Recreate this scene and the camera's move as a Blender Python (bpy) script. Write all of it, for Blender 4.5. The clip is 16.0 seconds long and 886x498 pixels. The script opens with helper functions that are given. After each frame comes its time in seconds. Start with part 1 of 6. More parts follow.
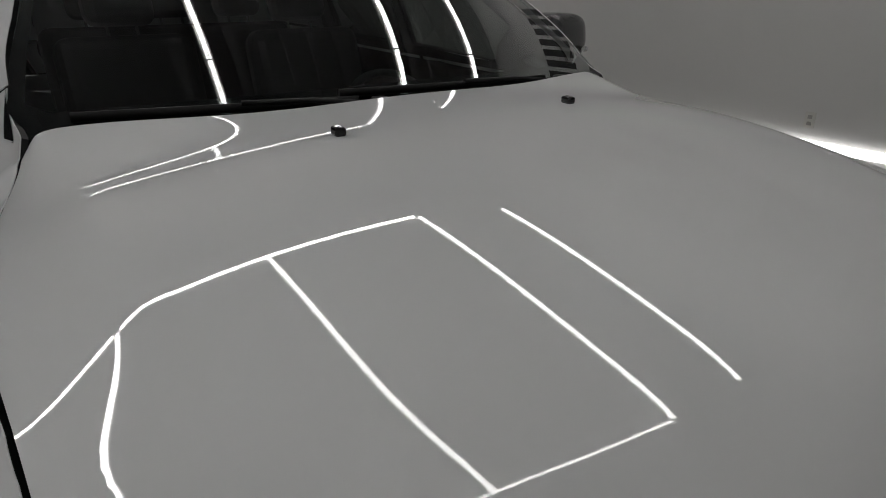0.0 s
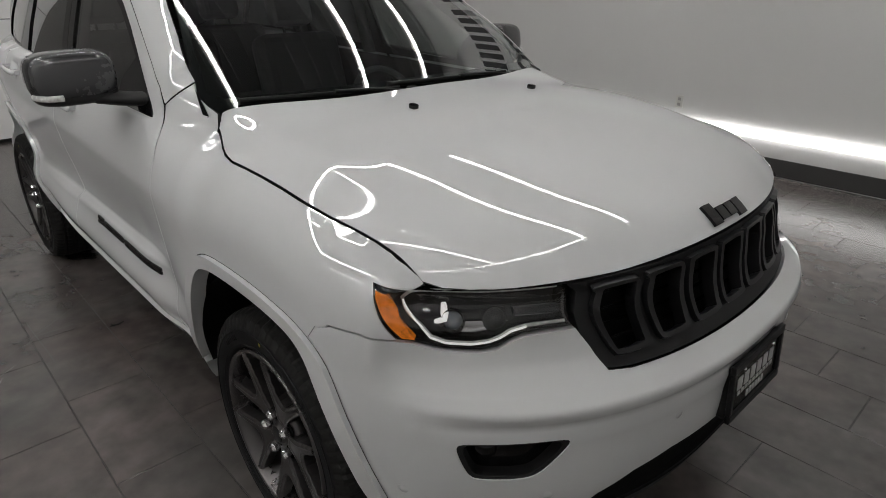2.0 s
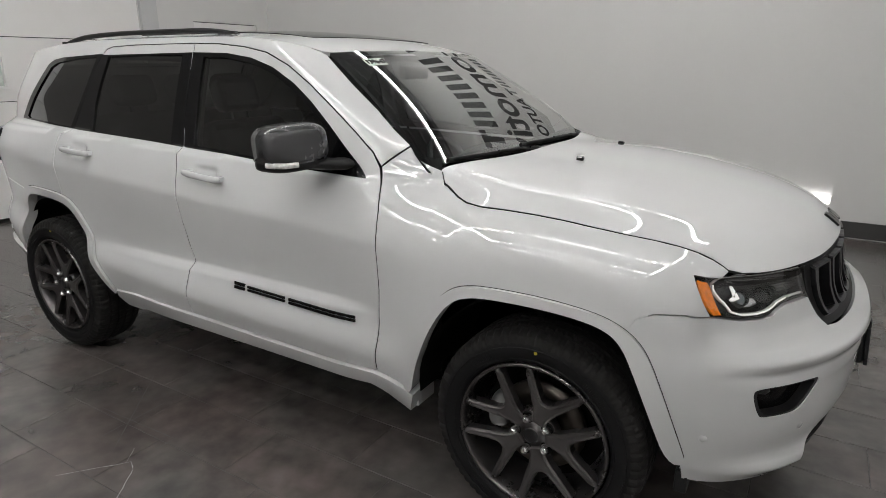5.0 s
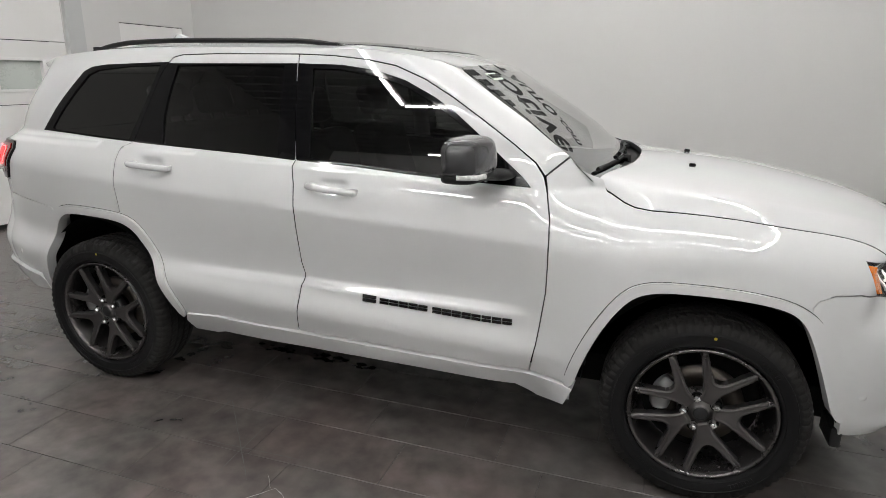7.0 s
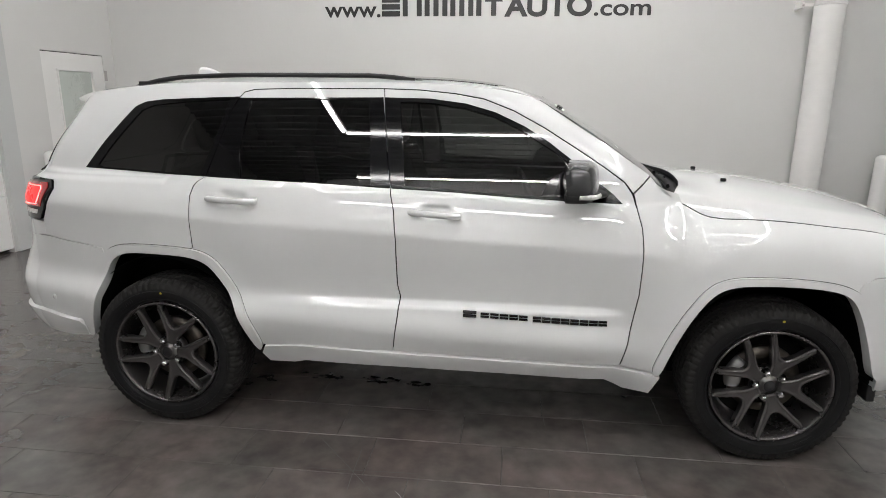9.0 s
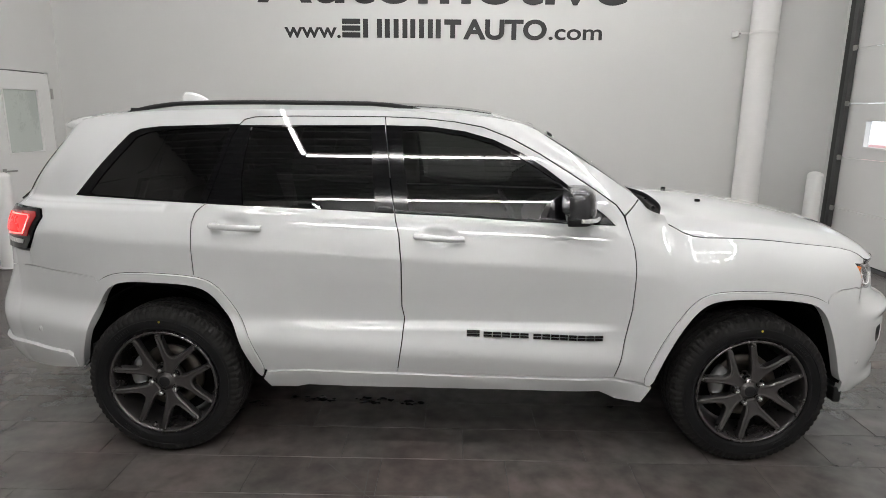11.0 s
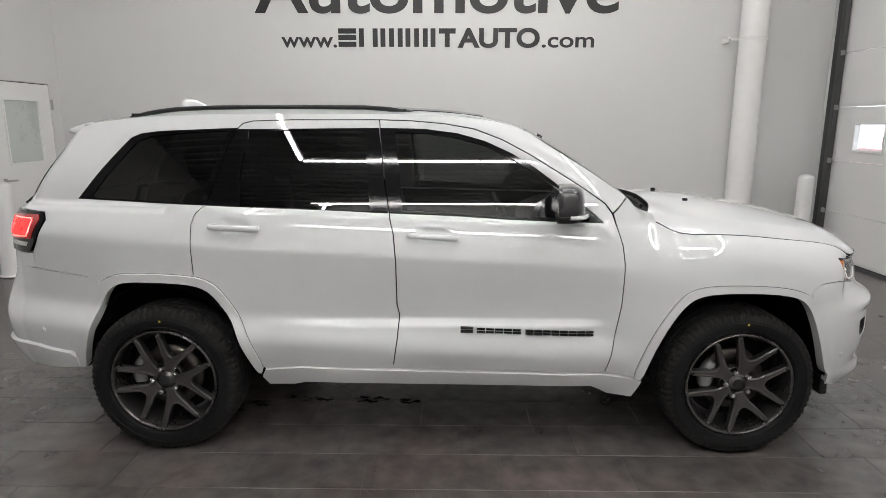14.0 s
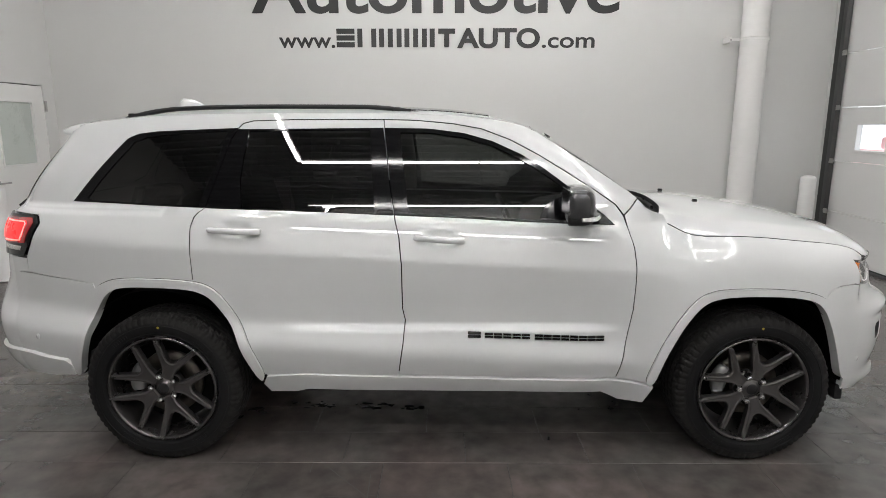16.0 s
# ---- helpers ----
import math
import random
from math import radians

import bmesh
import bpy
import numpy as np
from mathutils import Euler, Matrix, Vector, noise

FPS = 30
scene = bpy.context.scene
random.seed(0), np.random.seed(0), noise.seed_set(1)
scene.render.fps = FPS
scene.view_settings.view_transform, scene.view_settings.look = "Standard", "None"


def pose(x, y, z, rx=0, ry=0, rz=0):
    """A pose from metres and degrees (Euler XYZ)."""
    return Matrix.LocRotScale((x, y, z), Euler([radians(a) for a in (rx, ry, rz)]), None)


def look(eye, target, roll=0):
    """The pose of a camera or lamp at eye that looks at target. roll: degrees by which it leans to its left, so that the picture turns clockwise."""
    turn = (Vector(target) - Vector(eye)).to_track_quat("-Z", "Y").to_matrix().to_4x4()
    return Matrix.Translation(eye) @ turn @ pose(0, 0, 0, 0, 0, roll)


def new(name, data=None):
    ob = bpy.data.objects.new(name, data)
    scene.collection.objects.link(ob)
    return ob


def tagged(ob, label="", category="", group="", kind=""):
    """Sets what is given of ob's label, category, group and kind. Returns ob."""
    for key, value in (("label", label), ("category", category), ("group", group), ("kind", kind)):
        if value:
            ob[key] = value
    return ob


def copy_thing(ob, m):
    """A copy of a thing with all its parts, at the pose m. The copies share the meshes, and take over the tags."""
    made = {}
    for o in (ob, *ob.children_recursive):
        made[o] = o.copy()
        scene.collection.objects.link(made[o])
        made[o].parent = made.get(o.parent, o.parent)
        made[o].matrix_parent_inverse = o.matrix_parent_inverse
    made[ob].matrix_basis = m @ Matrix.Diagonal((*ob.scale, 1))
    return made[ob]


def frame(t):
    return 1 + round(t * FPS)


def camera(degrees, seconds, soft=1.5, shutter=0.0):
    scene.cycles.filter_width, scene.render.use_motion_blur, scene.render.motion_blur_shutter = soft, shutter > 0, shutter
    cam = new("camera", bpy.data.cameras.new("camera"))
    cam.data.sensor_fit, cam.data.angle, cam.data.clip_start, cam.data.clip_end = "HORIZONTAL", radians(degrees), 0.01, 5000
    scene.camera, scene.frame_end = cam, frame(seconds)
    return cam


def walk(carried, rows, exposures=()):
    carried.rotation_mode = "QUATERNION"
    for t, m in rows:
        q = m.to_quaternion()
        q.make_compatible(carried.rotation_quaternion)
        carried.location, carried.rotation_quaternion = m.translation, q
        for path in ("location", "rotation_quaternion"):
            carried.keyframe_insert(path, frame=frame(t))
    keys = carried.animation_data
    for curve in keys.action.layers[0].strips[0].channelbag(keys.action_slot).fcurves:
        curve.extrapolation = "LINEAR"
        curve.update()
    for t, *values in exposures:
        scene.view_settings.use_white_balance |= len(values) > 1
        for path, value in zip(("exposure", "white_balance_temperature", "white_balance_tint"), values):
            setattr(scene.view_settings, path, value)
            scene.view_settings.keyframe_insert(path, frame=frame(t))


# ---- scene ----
from mathutils.geometry import delaunay_2d_cdt
cam = camera(71.7, 16.0, soft=0.85)
PATH = [
    (0, (2.388, -0.747, 1.469), (0.851, 0.272, 0.695), -0.6),
    (0.5, (2.487, -0.869, 1.465), (0.984, 0.195, 0.687), -0.6),
    (1, (2.594, -1.145, 1.501), (1.19, 0.039, 0.71), -0.3),
    (1.5, (2.703, -1.352, 1.549), (1.345, -0.12, 0.75), 0.1),
    (2, (2.831, -1.547, 1.599), (1.496, -0.293, 0.795), 0.2),
    (2.5, (2.912, -1.802, 1.521), (1.576, -0.475, 0.849), -0.2),
    (3, (2.895, -2.0, 1.631), (1.599, -0.632, 0.962), 0.2),
    (3.5, (2.732, -2.17, 1.571), (1.51, -0.716, 0.946), 0.5),
    (6, (1.701, -2.998, 1.609), (0.907, -1.254, 1.035), 1.0),
    (6.5, (1.438, -3.174, 1.613), (0.761, -1.376, 1.056), 1.7),
    (7, (1.175, -3.212, 1.619), (0.565, -1.39, 1.062), 0.9),
    (7.5, (0.887, -3.296, 1.646), (0.369, -1.442, 1.102), 1.3),
    (8, (0.636, -3.424, 1.64), (0.211, -1.537, 1.13), 0.8),
    (10.5, (-0.002, -3.787, 1.691), (-0.032, -1.841, 1.23), 0.8),
    (11, (-0.028, -3.753, 1.707), (-0.056, -1.801, 1.272), 0.6),
    (11.5, (-0.052, -3.737, 1.68), (-0.087, -1.783, 1.255), 0.5),
    (12, (-0.065, -3.727, 1.675), (-0.101, -1.771, 1.256), 0.4),
    (12.5, (-0.072, -3.739, 1.679), (-0.12, -1.784, 1.263), 0.3),
    (13, (-0.045, -3.76, 1.678), (-0.088, -1.803, 1.268), 0.1),
    (13.5, (-0.015, -3.805, 1.677), (-0.043, -1.847, 1.27), 0.1),
    (14, (-0.001, -3.84, 1.67), (-0.025, -1.881, 1.266), 0.1),
    (14.5, (-0.011, -3.859, 1.676), (-0.04, -1.9, 1.274), 0.0),
    (15, (-0.014, -3.848, 1.671), (-0.045, -1.888, 1.273), -0.1),
    (15.5, (-0.03, -3.805, 1.659), (-0.048, -1.845, 1.261), -0.0),
    (16, (-0.055, -3.761, 1.659), (-0.065, -1.801, 1.261), -0.0),
]
EXPOSURE = [(0.0, -0.80), (1.0, -0.45), (2.0, 0.03), (3.0, 0.31), (3.5, 0.33), (6.0, 0.62), (6.5, 0.70), (7.0, 0.84), (8.0, 0.94), (10.5, 0.86), (16.0, 0.81)]
walk(cam, [(t, look(eye, target, roll)) for t, eye, target, roll in PATH], EXPOSURE)


# ---- light ----
world = bpy.data.worlds.new("world")
scene.world = world
world.use_nodes = True
world.node_tree.nodes["Background"].inputs[0].default_value = (0.75, 0.8, 0.9, 1)
world.node_tree.nodes["Background"].inputs[1].default_value = 0.02
STRIP_POWER, COVE_POWER = 42.0, 5.0


# ---- the car's skin as smooth functions ----
def soft_table(knots, lo, hi, n, sig):
    """A smooth curve through rough knots, as a table."""
    xs = np.linspace(lo, hi, n)
    k = np.array(knots, float)
    ys = np.interp(xs, k[:, 0], k[:, 1])
    r = max(1, int(4 * sig / (xs[1] - xs[0])))
    g = np.exp(-0.5 * (np.arange(-r, r + 1) * (xs[1] - xs[0]) / sig) ** 2)
    g /= g.sum()
    pad = np.concatenate([2 * ys[0] - ys[r:0:-1], ys, 2 * ys[-1] - ys[-2:-r - 2:-1]])
    return xs, np.convolve(pad, g, "valid")


def curve(knots, sig=0.03, n=1600):
    """A function of one number from rough knots."""
    k = sorted(knots)
    xs, ys = soft_table(k, k[0][0], k[-1][0], n, sig)
    return lambda v: np.interp(v, xs, ys)


def poly(knots, deg):
    """A polynomial close to the knots."""
    k = np.array(knots, float)
    c = np.polyfit(k[:, 0], k[:, 1], deg)
    return lambda v: np.polyval(c, v)


def step(v, a, b):
    t = np.clip((np.asarray(v, float) - a) / (b - a), 0, 1)
    return t * t * t * (t * (6 * t - 15) + 10)


def ramp_up(v, s):
    """Zero below 0, rising straight above, with a bend about s wide."""
    return s * np.logaddexp(0, np.asarray(v, float) / s)


def hood_front(y):
    return 2.266 - 0.295 * y * y - 0.085 * y ** 4 - 0.037 * (np.abs(y) / 0.8) ** 12


def hood_crease(x):
    """Half width at which the raised middle of the hood breaks down to the fenders."""
    return np.polyval((0.37856, -2.84714, 7.40242, -8.12710, 3.93871), np.clip(x, 1.0, 2.28))


def hood_z(x, y):
    u, y = (x - 1.1) / 1.15, np.minimum(np.abs(y), 0.87)
    q = np.maximum((x - 1.1) / (hood_front(y) - 1.1), 0)
    mid = 1.2622 - 0.1238 * u + 0.1358 * u ** 2 - 0.2468 * u ** 3 + 0.0747 * q ** 6 - 0.0741 * q ** 14 - 0.013 * (1 - step(u, -0.15, 0.42))
    dome = (0.1095 - 0.1942 * u + 0.2162 * u ** 2 + 0.0941 * u ** 3) * y ** 2 + (0.0170 + 0.1455 * u - 0.1614 * u ** 2) * y ** 4
    w = ramp_up(y - hood_crease(x), 0.012)
    corner = (1 - step(x, 0.88, 1.34)) * (0.050 * step(y, 0.15, 0.80) - 0.9 * ramp_up(y - 0.755, 0.014))
    return mid + corner - dome - (0.2787 - 0.1013 * u - 0.1757 * u ** 2 - 0.1188 * u ** 3) * w - (-0.0973 - 0.056 * u + 0.1648 * u ** 2) * w * w


# the shut line between hood and fender, in plan
SEAM = [(0.90, 0.785), (1.03, 0.783), (1.045, 0.787), (1.07, 0.797), (1.10, 0.812), (1.14, 0.825), (1.2, 0.835), (1.3, 0.838), (1.4, 0.841), (1.5, 0.843), (1.6, 0.845), (1.7, 0.841), (1.78, 0.831),
        (1.85, 0.824), (1.9, 0.819), (1.94, 0.817), (1.97, 0.815), (2.1, 0.80)]
seam_y = curve(SEAM, 0.02)


def fender_top(x):
    x = np.clip(x, 1.02, 2.0)
    return hood_z(x, seam_y(x))


lamp_w = curve([(-1.0, 0.84), (-0.84, 0.85), (-0.72, 0.895), (-0.60, 0.928), (-0.45, 0.950), (-0.30, 0.957), (-0.20, 0.953), (-0.13, 0.942),
                (-0.08, 0.925), (-0.04, 0.892), (0.0, 0.832), (0.05, 0.797), (0.09, 0.765), (0.15, 0.71), (0.3, 0.58)], 0.03)


def fender_swell(x, z, top):
    """What the fender gains in width over the lamp."""
    return 0.045 * step(x, 1.4, 1.95) * step(z, 0.82, 1.0) * (1 - step(z - top, -0.09, 0.0)) + 0.092 * np.clip((x - 1.80) / 0.17, 0, 1.1) ** 1.2 * step(z, 0.97, 1.02)


fender_flank = curve([(0.7, 0.957), (1.5, 0.957), (1.6, 0.957), (1.7, 0.954), (1.78, 0.946), (1.85, 0.932), (1.9, 0.918), (1.94, 0.905), (1.97, 0.894), (2.0, 0.884), (2.2, 0.82)], 0.04)


def fender_w(x, z):
    """Half width of the fender: upright below, rolling over to meet the hood at the shut line, then turning in to the lamp."""
    top = fender_top(x)
    xs = np.clip(x, 1.02, 1.97)
    low = np.clip(0.82 - z, 0, 0.6)
    flank = fender_flank(xs)
    roll = (flank - seam_y(xs)) * np.clip((z - top + 0.30) / 0.30, 0, 1) ** (2.8 + 1.7 * step(x, 1.0, 1.40)) + 0.35 * np.maximum(z - top, 0)
    below = 0.957 - 0.22 * low ** 2
    w = below + ((fender_flank(x) - roll) / np.maximum(round_off(x, z), 0.3) - below) * step(z, 0.66, 0.88)
    nose_top = 1.143 - 0.035 * (x - 1) - 0.09 * np.clip((x - 1.4) / 0.58, 0, 1) ** 5
    return w + (lamp_w(z - nose_top) + fender_swell(x, z, nose_top) - w) * step(x, 1.90, 1.98)


nose_x = curve([(0.2, 2.26), (0.30, 2.30), (0.37, 2.355), (0.405, 2.378), (0.44, 2.368), (0.50, 2.378), (0.60, 2.386), (0.66, 2.386), (0.72, 2.396), (0.755, 2.400), (0.775, 2.385), (0.80, 2.345), (0.84, 2.300), (0.9, 2.280), (1.0, 2.268), (1.3, 2.26)], 0.011)
nose_x0 = curve([(0.2, 1.65), (0.7, 1.65), (0.88, 1.58), (1.4, 1.58)], 0.05)
tail_x = curve([(0.2, -2.35), (0.4, -2.41), (0.47, -2.45), (0.60, -2.465), (0.74, -2.465), (0.82, -2.435), (0.88, -2.395), (0.95, -2.385), (1.2, -2.335), (1.3, -2.285), (1.5, -2.10), (1.66, -1.965), (1.8, -1.9)], 0.025)
PN, PT = 2.35, 5.0


def side(x, z):
    """Half width of the body skin before the rounding of nose and tail."""
    x, z = np.asarray(x, float), np.asarray(z, float)
    h = ramp_up(z + 0.05 * x - 1.02, 0.006)
    under = ramp_up(1.02 - 0.05 * x - z, 0.006)
    d = 0.960 - 0.22 * h - 0.50 * h * h - 0.13 * np.minimum(under, 0.5) * (1 - step(under, 0.3, 0.5))
    doors = step(x, -1.1, -0.35) * (1 - step(x, 0.55, 0.86))
    low = ramp_up(0.665 - z, 0.015)
    ledge = step(z, 0.672, 0.716)
    d = d + doors * (0.022 * (1 - ledge) - 0.013 * ledge * (1 - step(z, 0.72, 1.0)))
    d = d - 0.05 * low - 0.95 * low * low
    # scoops behind the two handles
    for hx, hz in ((-0.085, 1.136), (-1.045, 1.174)):
        d = d - 0.020 * np.exp(-(((x - hx) / 0.062) ** 4 + ((z - hz) / 0.030) ** 4))
    g = np.clip(z, 1.1, 2) - 1.26
    glass_w = 0.850 - 0.31 * g - 0.14 * g * g
    belt = 1.205 - 0.035 * np.maximum(x, -1.25)
    soft = step(x, 0.70, 0.84)
    d = d + (glass_w - d) * step(z, belt + 0.001 - 0.10 * soft, belt + 0.019 + 0.06 * soft)
    up = np.clip(z - 1.22, 0, 1)
    d = d - 1.8 * up / (up + 0.02) * ramp_up(x - 0.254 - (1.585 - z) * 1.66, 0.012) ** 2 - step(-x, 0.7, 2.2) * (0.025 * step(z, 1.1, 1.3) + 0.005) - 0.078 * np.clip((-x - 1.2) / 0.8, 0, 1.3) ** 2 * (1 - 0.5 * step(z, 1.2, 1.5))
    return d + (fender_w(np.maximum(x, 0.8), z) - d) * step(x, 0.70, 1.08)


def round_off(x, z):
    """Factor by which nose and tail narrow."""
    a, b = nose_x0(z), nose_x(z)
    f = np.clip((x - a) / (b - a), 0, 1)
    r = np.clip((-1.75 - x) / (-1.75 - tail_x(z)), 0, 1)
    return (1 - f ** PN) ** (1 / PN) * (1 - r ** PT) ** (1 / PT)


def skin(x, z):
    return side(x, z) * round_off(x, z)


# ---- materials ----
def mat(name, color, rough=0.5, metal=0.0, coat=0.0, var=0.06, scale=3.0, fine=60.0, bump=0.0, rough_var=0.08, emit=None, spec=0.5, rand=0.0, world_coords=False, coat_ior=1.6):
    """A painted, moulded or cast surface with two scales of variation."""
    m = bpy.data.materials.new(name)
    m.use_nodes = True
    nt = m.node_tree
    b = nt.nodes["Principled BSDF"]
    tex = nt.nodes.new("ShaderNodeTexCoord")
    n1, n2 = nt.nodes.new("ShaderNodeTexNoise"), nt.nodes.new("ShaderNodeTexNoise")
    n1.inputs["Scale"].default_value, n2.inputs["Scale"].default_value = scale, fine
    n1.inputs["Detail"].default_value = 5
    add = nt.nodes.new("ShaderNodeMath")
    add.operation = "MULTIPLY_ADD"
    where = nt.nodes.new("ShaderNodeNewGeometry").outputs["Position"] if world_coords else tex.outputs["Object"]
    nt.links.new(where, n1.inputs["Vector"])
    nt.links.new(where, n2.inputs["Vector"])
    nt.links.new(n2.outputs["Fac"], add.inputs[0])
    add.inputs[1].default_value = 0.35
    nt.links.new(n1.outputs["Fac"], add.inputs[2])
    ramp = nt.nodes.new("ShaderNodeMapRange")
    ramp.inputs["From Min"].default_value, ramp.inputs["From Max"].default_value = 0.35, 1.0
    ramp.inputs["To Min"].default_value, ramp.inputs["To Max"].default_value = 1 - var, 1 + var
    nt.links.new(add.outputs[0], ramp.inputs["Value"])
    fac = ramp.outputs[0]
    if rand:
        info = nt.nodes.new("ShaderNodeObjectInfo")
        rr = nt.nodes.new("ShaderNodeMapRange")
        rr.inputs["To Min"].default_value, rr.inputs["To Max"].default_value = 1 - rand, 1 + rand
        nt.links.new(info.outputs["Random"], rr.inputs["Value"])
        mul = nt.nodes.new("ShaderNodeMath")
        mul.operation = "MULTIPLY"
        nt.links.new(fac, mul.inputs[0]), nt.links.new(rr.outputs[0], mul.inputs[1])
        fac = mul.outputs[0]
    tint = nt.nodes.new("ShaderNodeVectorMath")
    tint.operation = "SCALE"
    tint.inputs[0].default_value = color
    nt.links.new(fac, tint.inputs["Scale"])
    nt.links.new(tint.outputs[0], b.inputs["Base Color"])
    rmap = nt.nodes.new("ShaderNodeMapRange")
    rmap.inputs["From Min"].default_value, rmap.inputs["From Max"].default_value = 0.35, 1.0
    rmap.inputs["To Min"].default_value, rmap.inputs["To Max"].default_value = max(0.0, rough - rough_var), min(1.0, rough + rough_var)
    nt.links.new(add.outputs[0], rmap.inputs["Value"])
    nt.links.new(rmap.outputs[0], b.inputs["Roughness"])
    b.inputs["Metallic"].default_value = metal
    b.inputs["Specular IOR Level"].default_value = spec
    b.inputs["Coat Weight"].default_value = coat
    b.inputs["Coat Roughness"].default_value = 0.002
    b.inputs["Coat IOR"].default_value = coat_ior
    if bump:
        bp = nt.nodes.new("ShaderNodeBump")
        bp.inputs["Strength"].default_value, bp.inputs["Distance"].default_value = 1.0, bump
        nt.links.new(add.outputs[0], bp.inputs["Height"])
        nt.links.new(bp.outputs[0], b.inputs["Normal"])
    if emit:
        b.inputs["Emission Color"].default_value = (*emit[0], 1)
        b.inputs["Emission Strength"].default_value = emit[1]
    return m


def glass(name, tint, gloss=1.0, rough=0.0, rise=3.9):
    """Thin tinted glass: sees through, and reflects more at a grazing angle."""
    m = bpy.data.materials.new(name)
    m.use_nodes = True
    nt = m.node_tree
    nt.nodes.clear()
    out = nt.nodes.new("ShaderNodeOutputMaterial")
    tr, gl, mix, fr = (nt.nodes.new("ShaderNode" + n) for n in ("BsdfTransparent", "BsdfGlossy", "MixShader", "LayerWeight"))
    tr.inputs[0].default_value = (*tint, 1)
    gl.inputs["Color"].default_value = (gloss, gloss, gloss, 1)
    gl.inputs["Roughness"].default_value = rough
    fr.inputs["Blend"].default_value = 0.5
    p5, ma = nt.nodes.new("ShaderNodeMath"), nt.nodes.new("ShaderNodeMath")
    p5.operation, ma.operation = "POWER", "MULTIPLY_ADD"
    p5.inputs[1].default_value, ma.inputs[1].default_value, ma.inputs[2].default_value = rise, 0.92, 0.08
    nt.links.new(fr.outputs["Facing"], p5.inputs[0])
    nt.links.new(p5.outputs[0], ma.inputs[0])
    nt.links.new(ma.outputs[0], mix.inputs[0])
    nt.links.new(tr.outputs[0], mix.inputs[1]), nt.links.new(gl.outputs[0], mix.inputs[2])
    nt.links.new(mix.outputs[0], out.inputs[0])
    return m


def lamp_mat(name, color, power):
    m = bpy.data.materials.new(name)
    m.use_nodes = True
    nt = m.node_tree
    b = nt.nodes["Principled BSDF"]
    b.inputs["Base Color"].default_value = (0.8, 0.8, 0.8, 1)
    b.inputs["Emission Color"].default_value = (*color, 1)
    b.inputs["Emission Strength"].default_value = power
    return m


WHITE_PAINT = mat("white_car_paint", (0.62, 0.628, 0.632), 0.4, coat=1.0, coat_ior=1.7, var=0.012, scale=1.5, rough_var=0.03, spec=0.0)
GLOSS_BLACK = mat("gloss_black_trim", (0.004, 0.004, 0.0045), 0.06, var=0.1, rough_var=0.03, spec=0.42)
MATT_BLACK = mat("matt_black_plastic", (0.010, 0.010, 0.0105), 0.5, var=0.15, fine=220, bump=0.0006, spec=0.28)
DEEP_BLACK = mat("black_underbody", (0.004, 0.004, 0.004), 0.8, var=0.2, spec=0.1)
GREY_CAP = mat("dark_grey_mirror_cap", (0.045, 0.045, 0.048), 0.26, metal=0.35, coat=0.5, var=0.06)
GRILLE_GREY = mat("satin_black_grille", (0.012, 0.012, 0.013), 0.32, metal=0.1, var=0.1, spec=0.35)
RUBBER = mat("tyre_rubber", (0.0075, 0.0075, 0.008), 0.55, var=0.2, scale=8, fine=160, bump=0.0006, spec=0.18)
TREAD = mat("dusty_tyre_tread", (0.015, 0.0145, 0.014), 0.85, var=0.3, scale=12, fine=140, bump=0.0008, spec=0.2)
SEAL = mat("rubber_seal", (0.005, 0.005, 0.005), 0.5, var=0.1, spec=0.2)
RIM = mat("granite_grey_alloy", (0.11, 0.104, 0.104), 0.28, metal=0.85, coat=0.0, var=0.06)
STEEL = mat("brake_steel", (0.13, 0.115, 0.10), 0.45, metal=0.8, var=0.12, fine=120)
CHROME = mat("chrome", (0.78, 0.78, 0.79), 0.22, metal=1.0, var=0.03)
CALIPER = mat("silver_caliper", (0.26, 0.26, 0.26), 0.42, metal=0.6, var=0.1)
SEAT = mat("black_leather", (0.022, 0.022, 0.023), 0.55, var=0.15, fine=120, bump=0.0008)
DASH = mat("charcoal_dashboard", (0.016, 0.016, 0.017), 0.7, var=0.12, fine=200, bump=0.0006)
LINER = mat("grey_headliner", (0.16, 0.16, 0.155), 0.9, var=0.08, fine=200)
# a little emission is added to brighten the amber marker
AMBER = mat("amber_marker_glow", (0.55, 0.12, 0.008), 0.2, var=0.8, scale=90, fine=260, emit=((1.0, 0.30, 0.01), 0.20), coat=0.8, bump=0.004)
RED_LENS = mat("red_lens", (0.22, 0.006, 0.008), 0.15, coat=0.8, var=0.1, emit=((1.0, 0.02, 0.02), 0.05))
RED_GLOW = lamp_mat("red_tail_glow", (1.0, 0.035, 0.025), 1.6)
# glow of the daytime light line, and of the glint by the projector
LED_AND_GLINT = lamp_mat("daytime_led_and_glint", (1.0, 0.98, 0.94), 0.45)
LAMP_CLEAR = mat("frosted_clear_lens", (0.6, 0.6, 0.59), 0.25, var=0.3, scale=80, coat=0.7, bump=0.002)
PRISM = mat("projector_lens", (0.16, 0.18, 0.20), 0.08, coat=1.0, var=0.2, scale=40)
SIDE_GLASS = glass("privacy_glass", (0.045, 0.048, 0.045))
FRONT_GLASS = glass("tinted_front_glass", (0.22, 0.23, 0.22))
SCREEN_GLASS = glass("windscreen_glass", (0.60, 0.66, 0.64), rise=3.1)
LAMP_GLASS = glass("lamp_cover", (0.92, 0.92, 0.92), 0.7)
WALL = mat("white_wall_paint", (0.63, 0.627, 0.618), 0.55, var=0.02, scale=0.9, fine=45, bump=0.0008, world_coords=True)
